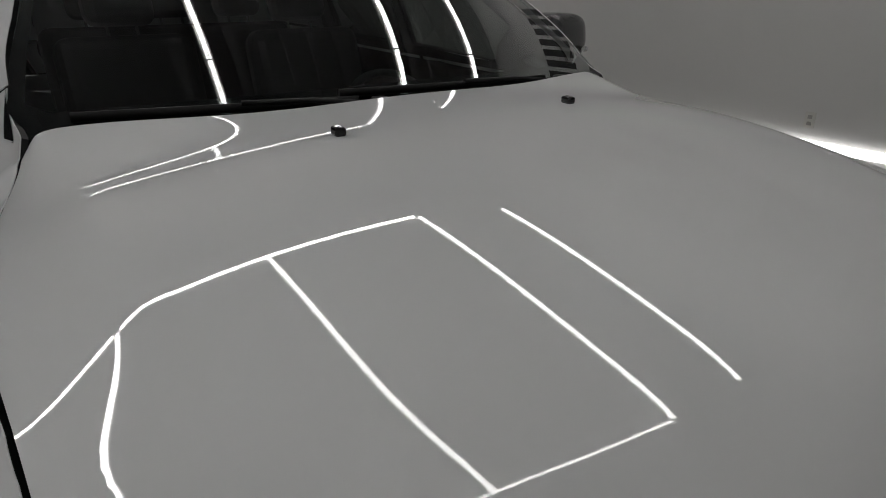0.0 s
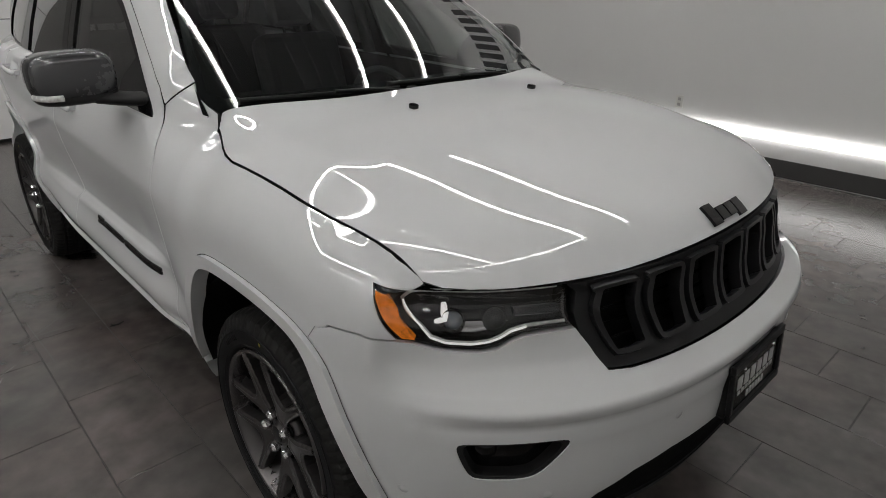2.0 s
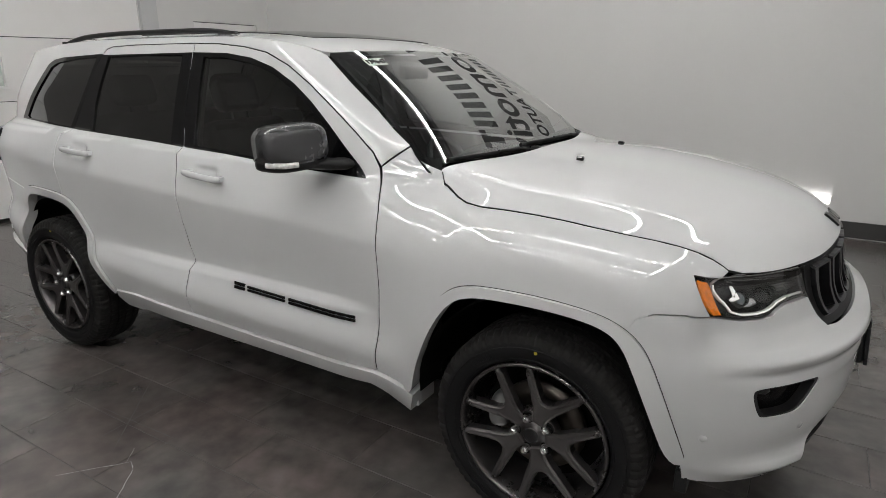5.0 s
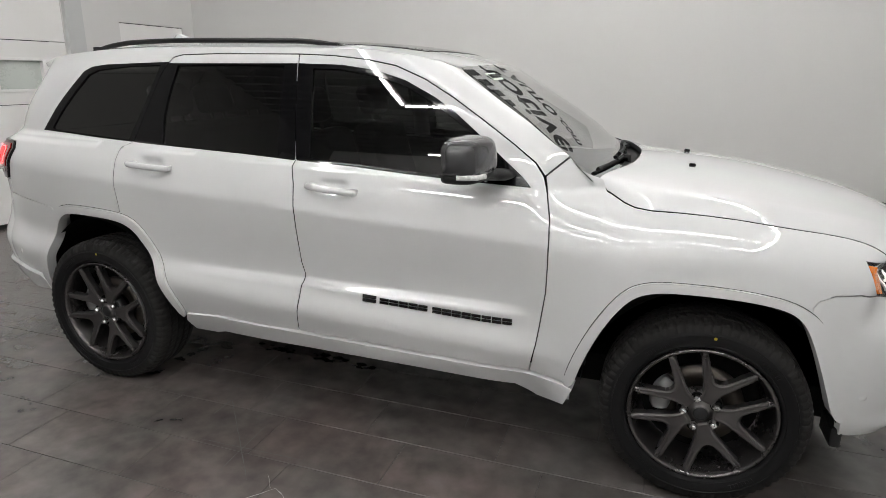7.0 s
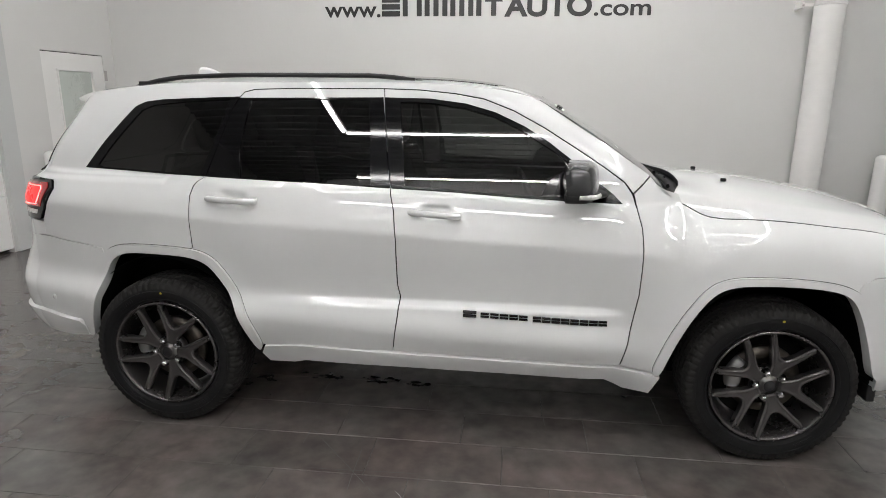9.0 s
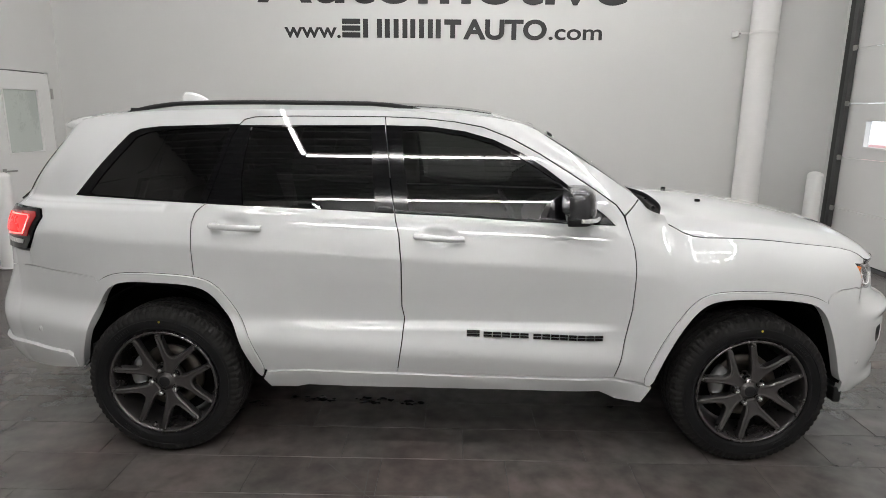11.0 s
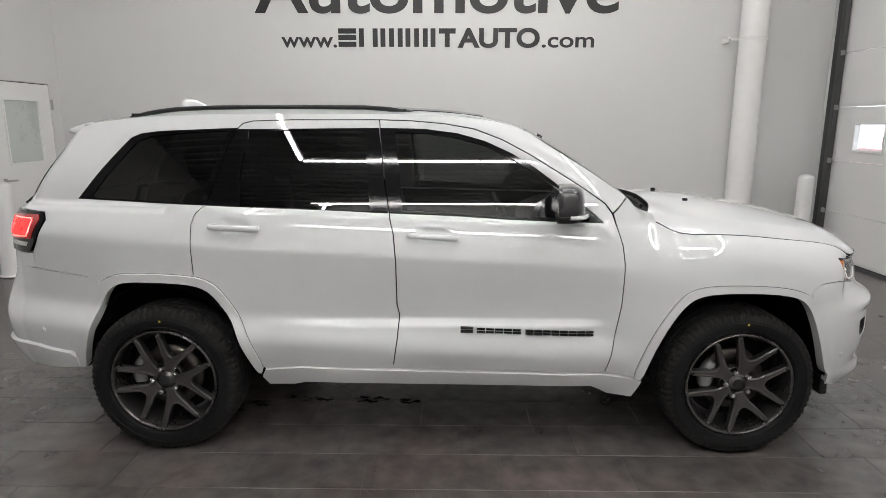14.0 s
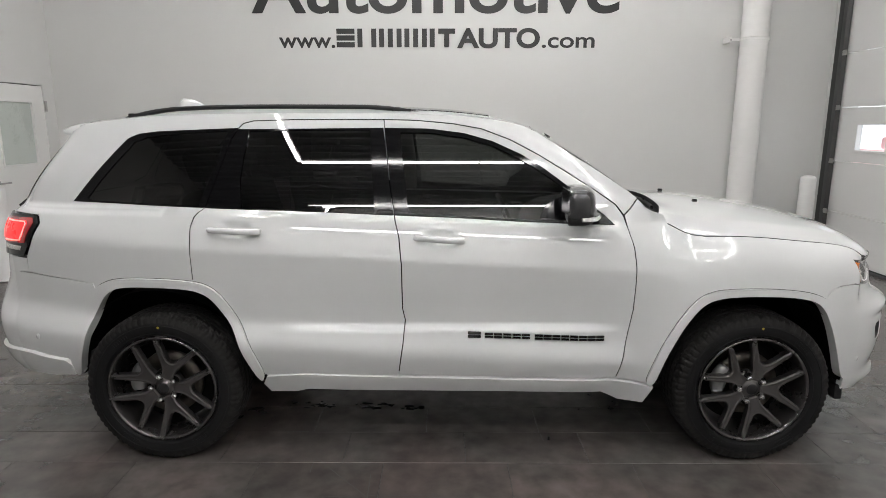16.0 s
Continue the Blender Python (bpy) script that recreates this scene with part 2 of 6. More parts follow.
# whiter than WALL, to throw more light on the car's flank
WALL_BOUNCE = mat("white_bounce_wall", (0.84, 0.84, 0.83), 0.6, var=0.02)
DOOR_WHITE = mat("white_door_paint", (0.76, 0.755, 0.745), 0.42, var=0.02, scale=2)
PIPE_WHITE = mat("white_lagged_pipe", (0.76, 0.75, 0.74), 0.6, var=0.03, scale=6, fine=70, bump=0.002)
CEIL = mat("dark_deck_ceiling", (0.22, 0.22, 0.225), 0.6, var=0.1)
BASE = mat("dark_grey_baseboard", (0.04, 0.039, 0.038), 0.5, var=0.15)
TRACK = mat("galvanised_track", (0.11, 0.11, 0.11), 0.42, metal=0.8, var=0.2, fine=90)
STEEL_DARK = mat("dark_seal_strip", (0.035, 0.036, 0.035), 0.6, var=0.15)
SATIN = mat("satin_steel", (0.42, 0.41, 0.40), 0.35, metal=0.9, var=0.06)
FROST = mat("frosted_pane", (0.52, 0.56, 0.53), 0.28, var=0.05, scale=2, coat=0.5)
INK = mat("black_vinyl_letters", (0.012, 0.012, 0.012), 0.45, var=0.1)
def stone_tile():
    """Worn stone tile: brown and grey clouds, fine speckle, scuffs that dull the polish; each tile a little different."""
    m = bpy.data.materials.new("grey_stone_tile")
    m.use_nodes = True
    nt = m.node_tree
    b, link = nt.nodes["Principled BSDF"], nt.links.new
    at = nt.nodes.new("ShaderNodeNewGeometry").outputs["Position"]
    def noise(scale, detail, warp=0.0):
        n = nt.nodes.new("ShaderNodeTexNoise")
        n.inputs["Scale"].default_value, n.inputs["Detail"].default_value, n.inputs["Distortion"].default_value = scale, detail, warp
        link(at, n.inputs["Vector"])
        return n.outputs["Fac"]
    def remap(value, a, c, lo, hi):
        n = nt.nodes.new("ShaderNodeMapRange")
        for k, x in zip(("From Min", "From Max", "To Min", "To Max"), (a, c, lo, hi)):
            n.inputs[k].default_value = x
        link(value, n.inputs["Value"])
        return n.outputs[0]
    def times(a, c):
        n = nt.nodes.new("ShaderNodeMath")
        n.operation = "MULTIPLY"
        link(a, n.inputs[0]), link(c, n.inputs[1])
        return n.outputs[0]
    cloud, stain, speck, hue = noise(2.2, 7), noise(9.0, 6), noise(24, 3), noise(1.3, 3)
    tone = nt.nodes.new("ShaderNodeMix")
    tone.data_type = "RGBA"
    tone.inputs["A"].default_value, tone.inputs["B"].default_value = (0.100, 0.081, 0.076, 1), (0.086, 0.082, 0.077, 1)
    link(remap(hue, 0.35, 0.65, 0, 1), tone.inputs["Factor"])
    value = times(times(remap(cloud, 0.3, 0.7, 0.80, 1.20), remap(stain, 0.30, 0.70, 0.74, 1.18)), times(remap(speck, 0.3, 0.7, 0.96, 1.04), remap(nt.nodes.new("ShaderNodeObjectInfo").outputs["Random"], 0, 1, 0.91, 1.09)))
    tint = nt.nodes.new("ShaderNodeVectorMath")
    tint.operation = "SCALE"
    link(tone.outputs["Result"], tint.inputs[0]), link(value, tint.inputs["Scale"])
    link(tint.outputs[0], b.inputs["Base Color"])
    b.inputs["Roughness"].default_value = 0.27
    b.inputs["Specular IOR Level"].default_value = 1.0
    return m


TILE = stone_tile()
GROUT = mat("dark_grout", (0.052, 0.047, 0.045), 0.8, var=0.2, fine=120)
OUTLET = mat("ivory_plastic", (0.62, 0.61, 0.58), 0.4, var=0.03)
PAPER = mat("green_white_sticker", (0.62, 0.70, 0.62), 0.6, var=0.04)
SILVER_INK = mat("silver_print", (0.50, 0.50, 0.50), 0.4, metal=0.3, var=0.1)
WET = mat("black_oil", (0.006, 0.006, 0.006), 0.08, var=0.1)
STRIP = lamp_mat("led_strip", (1.0, 0.985, 0.965), STRIP_POWER)
STRIP_DIM = lamp_mat("dim_led_strip", (1.0, 0.985, 0.965), STRIP_POWER * 0.42)
COVE = lamp_mat("cove_led", (1.0, 0.98, 0.96), COVE_POWER)
SKYCARD = lamp_mat("outdoor_daylight", (0.86, 0.92, 1.0), 1.3)
# the red car's share of daylight, put in as its own glow
REDCAR = lamp_mat("outdoor_red", (0.62, 0.33, 0.35), 0.7)


# ---- mesh tools ----
def mesh(name, verts, faces, normals=None, smooth=True):
    me = bpy.data.meshes.new(name)
    me.from_pydata([tuple(map(float, v)) for v in verts], [], [tuple(map(int, f)) for f in faces])
    me.polygons.foreach_set("use_smooth", [smooth] * len(me.polygons))
    me.update()
    if normals is not None:
        me.normals_split_custom_set_from_vertices([tuple(map(float, n)) for n in normals])
    return me


def part(name, me, material, parent=None, label=""):
    """Links a mesh, or a bmesh, as one object, under a thing or a part."""
    if isinstance(me, bmesh.types.BMesh):
        bm, me = me, bpy.data.meshes.new(name)
        bm.to_mesh(me)
        bm.free()
    ob = new(name, me)
    if material is not None and not me.materials:
        me.materials.append(material)
    if parent is not None:
        ob.parent = parent
    return tagged(ob, label)


def thing(name, label, category, group="", kind="", at=(0, 0, 0)):
    ob = new(name)
    ob.empty_display_size = 0.2
    ob.location = at
    return tagged(ob, label, category, group, kind)


def box(x0, y0, z0, x1, y1, z1, bevel=0.0, seg=2):
    bm = bmesh.new()
    bmesh.ops.create_cube(bm, size=1)
    for v in bm.verts:
        v.co = ((x0 + x1) / 2 + v.co.x * (x1 - x0), (y0 + y1) / 2 + v.co.y * (y1 - y0), (z0 + z1) / 2 + v.co.z * (z1 - z0))
    if bevel:
        bmesh.ops.bevel(bm, geom=bm.edges[:], offset=bevel, segments=seg, profile=0.5, affect="EDGES")
        for f in bm.faces:
            f.smooth = False
    return bm


def boxes(rows, bevel=0.0):
    """Several plain boxes in one bmesh."""
    bm = bmesh.new()
    for r in rows:
        b = box(*r, bevel)
        me = bpy.data.meshes.new("t")
        b.to_mesh(me)
        b.free()
        bm.from_mesh(me)
        bpy.data.meshes.remove(me)
    return bm


def lathe(profile, seg=64, axis="y", closed=False, shape=None):
    """Turns (radius, along) pairs round an axis. shape(i, k, r): the radius of point k at step i."""
    v, f, n = [], [], len(profile)
    for i in range(seg):
        a = 2 * math.pi * i / seg
        for k, (r, y) in enumerate(profile):
            rr = shape(i, k, r) if shape else r
            c, s = rr * math.cos(a), rr * math.sin(a)
            v.append((c, y, s) if axis == "y" else (c, s, y))
    for i in range(seg):
        j = (i + 1) % seg
        for k in range(n if closed else n - 1):
            k2 = (k + 1) % n
            f.append((i * n + k, i * n + k2, j * n + k2, j * n + k) if axis == "y" else (i * n + k, j * n + k, j * n + k2, i * n + k2))
    return v, f


def sweep(points, w, h, closed=False, up=(0, 0, 1), sides=8, taper=None):
    """A tube of oval section along a line of points."""
    pts = [Vector(p) for p in points]
    v, f, n = [], [], len(pts)
    for i, p in enumerate(pts):
        a, b = pts[max(i - 1, 0)], pts[min(i + 1, n - 1)]
        if closed:
            a, b = pts[i - 1], pts[(i + 1) % n]
        t = (b - a).normalized()
        s = t.cross(Vector(up))
        s = s.normalized() if s.length > 1e-4 else t.orthogonal().normalized()
        u = s.cross(t).normalized()
        k = taper(i / max(n - 1, 1)) if taper else 1.0
        for j in range(sides):
            q = 2 * math.pi * j / sides
            v.append(p + s * (w / 2 * k * math.cos(q)) + u * (h / 2 * k * math.sin(q)))
    for i in range(n if closed else n - 1):
        i2 = (i + 1) % n
        for j in range(sides):
            j2 = (j + 1) % sides
            f.append((i * sides + j, i2 * sides + j, i2 * sides + j2, i * sides + j2))
    if not closed:
        f.append(tuple(range(sides))[::-1])
        f.append(tuple((n - 1) * sides + j for j in range(sides)))
    return v, f


def resample(poly, gap, closed=True, soft=0):
    """Even points along an outline; soft: how often it is rounded by corner cutting."""
    p = np.array(poly, float)
    for _ in range(soft):
        q = np.roll(p, -1, 0)
        p = np.stack([0.75 * p + 0.25 * q, 0.25 * p + 0.75 * q], 1).reshape(-1, p.shape[1])
    if closed:
        p = np.vstack([p, p[:1]])
    out = []
    for a, b in zip(p[:-1], p[1:]):
        n = max(1, int(np.ceil(np.linalg.norm(b - a) / gap)))
        out += [a + (b - a) * k / n for k in range(n)]
    if not closed:
        out.append(p[-1])
    return np.array(out)


def inside(pts, poly):
    pts, poly = np.asarray(pts), np.asarray(poly)
    x, y, hit = pts[:, 0], pts[:, 1], np.zeros(len(pts), bool)
    for (x0, y0), (x1, y1) in zip(poly, np.roll(poly, -1, 0)):
        c = (y0 > y) != (y1 > y)
        hit ^= c & (x < (x1 - x0) * (y - y0) / (y1 - y0 if y1 != y0 else 1e-9) + x0)
    return hit


def panel(name, chart, outline, material, parent, holes=(), gap=0.03, depth=0.014, off=0.0, flip=1, label="", soft=0, dark=None):
    """A sheet on a curved chart (u, v) -> place, cut to an outline with holes, its edges folded in by depth. flip -1: the other side of the car."""
    loops = [resample(outline, gap, soft=soft)] + [resample(h, gap, soft=soft) for h in holes]
    lo, hi = loops[0].min(0), loops[0].max(0)
    gx, gy = np.meshgrid(np.arange(lo[0], hi[0], gap), np.arange(lo[1], hi[1], gap))
    grid = np.stack([gx.ravel() + 0.31 * gap, gy.ravel() + 0.29 * gap], 1)
    grid = grid[inside(grid, loops[0])]
    for h in loops[1:]:
        grid = grid[~inside(grid, h)]
    edge = np.vstack(loops)
    keep = np.array([np.min(((edge - g) ** 2).sum(1)) > (0.5 * gap) ** 2 for g in grid]) if len(grid) else np.zeros(0, bool)
    pts, cons, start = np.vstack([edge, grid[keep]]) if len(grid) else edge, [], 0
    for l in loops:
        cons += [(start + i, start + (i + 1) % len(l)) for i in range(len(l))]
        start += len(l)
    from_cdt = delaunay_2d_cdt([Vector(p) for p in pts], cons, [], 0, 1e-6)
    uv = np.array([tuple(p) for p in from_cdt[0]])
    tri = np.array([tuple(t) for t in from_cdt[2]])
    mid = uv[tri].mean(1)
    ok = inside(mid, loops[0])
    for h in loops[1:]:
        ok &= ~inside(mid, h)
    tri = tri[ok]
    e = 0.004
    P = lambda q: np.stack(chart(q[:, 0], q[:, 1]), 1)  # noqa: E731
    xyz = P(uv)
    du, dv = P(uv + (e, 0)) - P(uv - (e, 0)), P(uv + (0, e)) - P(uv - (0, e))
    nrm = np.cross(du, dv)
    nrm /= np.maximum(np.linalg.norm(nrm, axis=1, keepdims=True), 1e-9)
    # outward is away from the middle of the car
    away = xyz - np.array([np.clip(xyz[:, 0], -1.2, 1.2).mean() * 0.6 + xyz[:, 0].mean() * 0.2, 0, 0.75])
    if (nrm * away).sum() < 0:
        nrm = -nrm
    xyz = xyz + nrm * off
    fn = np.cross(xyz[tri[:, 1]] - xyz[tri[:, 0]], xyz[tri[:, 2]] - xyz[tri[:, 0]])
    turn = (fn * nrm[tri].mean(1)).sum(1) < 0
    tri[turn] = tri[turn][:, ::-1]
    verts, norms, faces, deep = list(xyz), list(nrm), [tuple(t) for t in tri], []
    if depth:
        count = {}
        for t in tri:
            for a, b in ((t[0], t[1]), (t[1], t[2]), (t[2], t[0])):
                count[(a, b)] = 1
        rim = [(a, b) for a, b in count if (b, a) not in count]
        for a, b in rim:
            t = xyz[b] - xyz[a]
            o = np.cross(t, nrm[a])
            o /= max(np.linalg.norm(o), 1e-9)
            base, cut = len(verts), min(0.0025, depth)
            o1 = o + nrm[a]
            o1 /= max(np.linalg.norm(o1), 1e-9)
            verts += [xyz[a], xyz[b], xyz[b] - nrm[b] * cut, xyz[a] - nrm[a] * cut]
            norms += [o1, o1, o, o]
            faces.append((base + 1, base, base + 3, base + 2))
            if depth > cut:
                deep.append(len(faces))
                verts += [xyz[b] - nrm[b] * cut, xyz[a] - nrm[a] * cut, xyz[a] - nrm[a] * depth, xyz[b] - nrm[b] * depth]
                norms += [o, o, o, o]
                faces.append((base + 4, base + 5, base + 6, base + 7))
    verts, norms = np.array(verts), np.array(norms)
    if flip < 0:
        verts, norms = verts * (1, -1, 1), norms * (1, -1, 1)
        faces = [f[::-1] for f in faces]
    me = mesh(name, verts, faces, norms)
    if dark is not None:
        me.materials.append(material)
        me.materials.append(dark)
        for k in deep:
            me.polygons[k].material_index = 1
    return part(name, me, material, parent, label)


# ---- the room ----
NORTH, SOUTH, WEST, EAST, CEILING = 4.237, -8.9, -5.04, 4.75, 5.4
TILE_X, TILE_Y = 0.6225, 0.3115


def structure(name, bm, material, label, category):
    return tagged(part(name, bm, material), label, category, kind="structure")


FLOOR = -0.010
floor = structure("floor", box(WEST - 0.3, SOUTH - 0.3, -0.2, EAST + 0.3, NORTH + 0.3, FLOOR - 0.0025), GROUT, "dark grey stone tile floor with fine grout lines", "floor")
wall_north = structure("wall_north", box(WEST - 0.3, NORTH, -0.1, EAST + 0.02, NORTH + 0.2, CEILING), WALL, "unseen white wall, lightened to bounce more light with black lettering", "wall")
# the south wall stays out of view; its lighter colour works as a reflector
wall_south = structure("wall_south", box(WEST - 0.3, SOUTH - 0.2, -0.1, EAST + 0.3, SOUTH, CEILING), WALL_BOUNCE, "unseen white wall, lightened to bounce more light", "wall")
# west wall with a door opening and a sectional door opening
WD0, WD1, WDT = 2.95, 4.02, 2.13
GW0, GW1, GWT = -1.6, 2.18, 3.05
wall_west = structure("wall_west", boxes([
    (WEST - 0.25, GW0, GWT, WEST, GW1, CEILING), (WEST - 0.25, GW1, -0.1, WEST, WD0, CEILING),
    (WEST - 0.25, WD0, WDT, WEST, WD1, CEILING), (WEST - 0.25, WD1, -0.1, WEST, NORTH, CEILING)]), WALL, "white painted wall with a door and a sectional door", "wall")
# out of view: dim light put into its colour, for darker window reflections
structure("wall_west_low", box(WEST - 0.25, SOUTH, -0.1, WEST, GW0, CEILING), mat("darkened_wall", (0.17, 0.165, 0.16), 0.7, var=0.06), "unseen wall, darkened in place of dim light", "wall")
GE0, GE1, GET = 0.2, 3.98, 3.4
wall_east = structure("wall_east", boxes([
    (EAST, SOUTH, -0.1, EAST + 0.25, GE0, CEILING), (EAST, GE0, GET, EAST + 0.25, GE1, CEILING), (EAST, GE1, -0.1, EAST + 0.25, NORTH, CEILING)]), WALL, "white painted wall with a sectional door", "wall")
# ceiling: dark ribbed deck in one mesh
ribs = [(WEST - 0.2, SOUTH - 0.2, CEILING, EAST + 0.2, NORTH + 0.2, CEILING + 0.1)]
ribs += [(WEST, y, CEILING - 0.05, EAST, y + 0.09, CEILING) for y in np.arange(SOUTH + 0.1, NORTH - 0.1, 0.3)]
structure("ceiling", boxes(ribs), CEIL, "dark grey ribbed metal deck ceiling", "ceiling")

# skirting and the glowing strip along the foot of the lettered wall
structure("baseboard", boxes([(WEST, NORTH - 0.012, 0.0, 3.2, NORTH, 0.155)], 0.003), BASE, "dark grey skirting board along the white wall", "baseboard")
cove = thing("wall_strip_light", "long glowing white strip light low on the wall", "strip light")
part("diffuser", box(-2.4, NORTH - 0.035, 0.312, 2.33, NORTH - 0.002, 0.380, 0.004), COVE, cove)
part("end_cap", box(2.331, NORTH - 0.034, 0.32, 2.345, NORTH - 0.002, 0.39), DOOR_WHITE, cove)

# lettering on the wall
def letters(name, body, size, x, z, material, width, y=NORTH - 0.004, parent=None, label="", bold=0.0):
    cu = bpy.data.curves.new(name, "FONT")
    cu.body, cu.size, cu.extrude, cu.offset = body, size, 0.003, bold
    ob = bpy.data.objects.new(name, cu)
    scene.collection.objects.link(ob)
    bpy.context.view_layer.update()
    me = bpy.data.meshes.new_from_object(ob.evaluated_get(bpy.context.evaluated_depsgraph_get()))
    bpy.data.objects.remove(ob)
    co = np.array([v.co[:] for v in me.vertices])
    k = width / (co[:, 0].max() - co[:, 0].min())
    for v in me.vertices:
        v.co.x = (v.co.x - co[:, 0].min()) * k
    ob = part(name, me, material, parent, label)
    ob.matrix_basis = pose(x, y, z, 90, 0, 0)
    return ob


sign = thing("wall_lettering", "large black vinyl lettering on the white wall", "lettering")
letters("web_prefix", "www.", 0.26, -2.14, 2.60, INK, 0.70, parent=sign, bold=0.004)
letters("web_suffix", ".com", 0.26, 1.135, 2.60, INK, 0.655, parent=sign, bold=0.004)
letters("word_auto", "AUTO", 0.315, 0.078, 2.603, INK, 1.03, parent=sign, bold=0.011)
letters("word_automotive", "Automotive", 0.76, -2.46, 3.02, INK, 4.54, parent=sign, bold=0.014)


def name_bars(x0, z0, height, widths, gap, stroke, parent):
    """A business name as plain strokes: one upright group for each letter."""
    x = x0
    for w, kind in widths:
        if kind == "h":
            rows = [(x, z0 + k * (height - stroke) / 2, x + w, z0 + k * (height - stroke) / 2 + stroke) for k in range(3)]
        elif kind == "t":
            rows = [(x, z0 + height - stroke, x + w, z0 + height), (x + w / 2 - stroke / 2, z0, x + w / 2 + stroke / 2, z0 + height - stroke)]
        else:
            n = int(kind)
            rows = [(x + k * (w - stroke) / max(n - 1, 1), z0, x + k * (w - stroke) / max(n - 1, 1) + stroke, z0 + height) for k in range(n)]
        for a, b, c, d in rows:
            part("name_bar", box(a, NORTH - 0.007, b, c, NORTH - 0.001, d), INK, parent)
        x += w + gap


name_bars(-1.421, 2.603, 0.222, [(0.225, "h"), (0.235, "2"), (0.28, "3"), (0.28, "3"), (0.07, "1"), (0.21, "t")], 0.035, 0.062, sign)
name_bars(-2.05, 3.67, 0.56, [(0.55, "h"), (0.58, "2"), (0.70, "3"), (0.70, "3"), (0.18, "1"), (0.53, "t")], 0.09, 0.165, sign)

# wall socket
socket = thing("wall_socket", "small ivory wall socket with a cover plate", "socket", at=(0.012, NORTH, 0.528))
part("cover_plate", box(-0.04, -0.009, -0.06, 0.04, -0.001, 0.06, 0.003), OUTLET, socket)
for dz in (-0.025, 0.025):
    part("socket_face", box(-0.017, -0.012, dz - 0.014, 0.017, -0.0085, dz + 0.014, 0.002), SATIN, socket)

# lagged pipe with its clamp
pipe = thing("wall_pipe", "thick white lagged pipe running up the wall", "pipe", at=(3.67, 4.03, 0))
prof = [(0.155, 0.0)] + [(0.155 + 0.004 * (k % 2), 0.18 + 0.42 * k) for k in range(10)] + [(0.155, CEILING)]
bands = []
for z in np.arange(0.0, CEILING, 0.03):
    bands.append((0.155 + 0.0012 * math.sin(z * 57) + (0.004 if abs((z + 0.4) % 1.22 - 0.6) < 0.02 else 0), z))
v, f = lathe(bands, 48, "z")
part("pipe_jacket", mesh("pipe_jacket", v, f), PIPE_WHITE, pipe)
v, f = lathe([(0.158, 2.655), (0.166, 2.657), (0.166, 2.685), (0.158, 2.687)], 48, "z")
part("clamp_band", mesh("clamp_band", v, f), DOOR_WHITE, pipe)
part("clamp_arm", boxes([(-0.27, 0.02, 2.657, -0.13, 0.035, 2.687), (-0.29, 0.02, 2.635, -0.262, 0.207, 2.705)], 0.003), DOOR_WHITE, pipe)
part("clamp_bolt", box(-0.285, 0.005, 2.655, -0.265, 0.02, 2.675, 0.003), SATIN, pipe)


def bollard(x, y, h, r):
    b = thing("bollard", "round-topped white painted steel bollard by the door", "bollard", "door bollards", at=(x, y, 0))
    cap = [(r, 0.0), (r, h - r * 0.55)] + [(r * math.cos(a), h - r * 0.55 + r * 0.55 * math.sin(a)) for a in np.linspace(0.1, math.pi / 2, 8)]
    v, f = lathe(cap, 40, "z")
    part("post", mesh("post", v, f), DOOR_WHITE, b)
    v, f = lathe([(r + 0.002, 0.0), (r + 0.025, 0.0), (r + 0.025, 0.012), (r + 0.002, 0.015)], 40, "z")
    part("base_flange", mesh("base_flange", v, f), DOOR_WHITE, b)


bollard(4.34, 3.72, 1.06, 0.088)
bollard(-4.86, 2.72, 1.04, 0.10)

# hinged door with a frosted pane
door_1 = thing("door_1", "white flush door with a frosted glass pane, closed", "door", kind="structure", at=(WEST, 0, 0))
G0, G1, GB, GT = 3.20, 3.79, 1.20, 1.915
part("slab", boxes([(-0.05, WD0 + 0.004, 0.01, -0.006, G0, WDT - 0.012), (-0.05, G1, 0.01, -0.006, WD1 - 0.004, WDT - 0.012),
                    (-0.05, G0, 0.01, -0.006, G1, GB), (-0.05, G0, GT, -0.006, G1, WDT - 0.012)]), DOOR_WHITE, door_1)
part("pane", box(-0.034, G0 + 0.002, GB + 0.002, -0.024, G1 - 0.002, GT - 0.002), FROST, door_1, "frosted greenish glass pane")
part("pane_bead", boxes([(-0.007, G0 - 0.022, GB - 0.022, 0.004, G1 + 0.022, GB), (-0.007, G0 - 0.022, GT, 0.004, G1 + 0.022, GT + 0.022),
                         (-0.007, G0 - 0.022, GB, 0.004, G0, GT), (-0.007, G1, GB, 0.004, G1 + 0.022, GT)], 0.002), DOOR_WHITE, door_1)
for hz in (0.25, 1.07, 1.88):
    part("hinge", box(-0.004, WD1 + 0.002, hz - 0.065, 0.014, WD1 + 0.04, hz + 0.065, 0.004), SATIN, door_1, "satin steel hinge")
hd = part("handle", box(0.0, 3.02, 0.985, 0.012, 3.075, 1.04, 0.005), SATIN, door_1, "satin steel lever handle")
v, f = sweep([(0.005, 3.047, 1.012), (0.05, 3.047, 1.012), (0.06, 3.06, 1.012), (0.06, 3.17, 1.01)], 0.02, 0.02)
part("lever", mesh("lever", v, f), SATIN, hd)
part("backing", box(-0.07, WD0 - 0.002, 0.0, -0.052, WD1 + 0.002, WDT), STEEL_DARK, door_1)


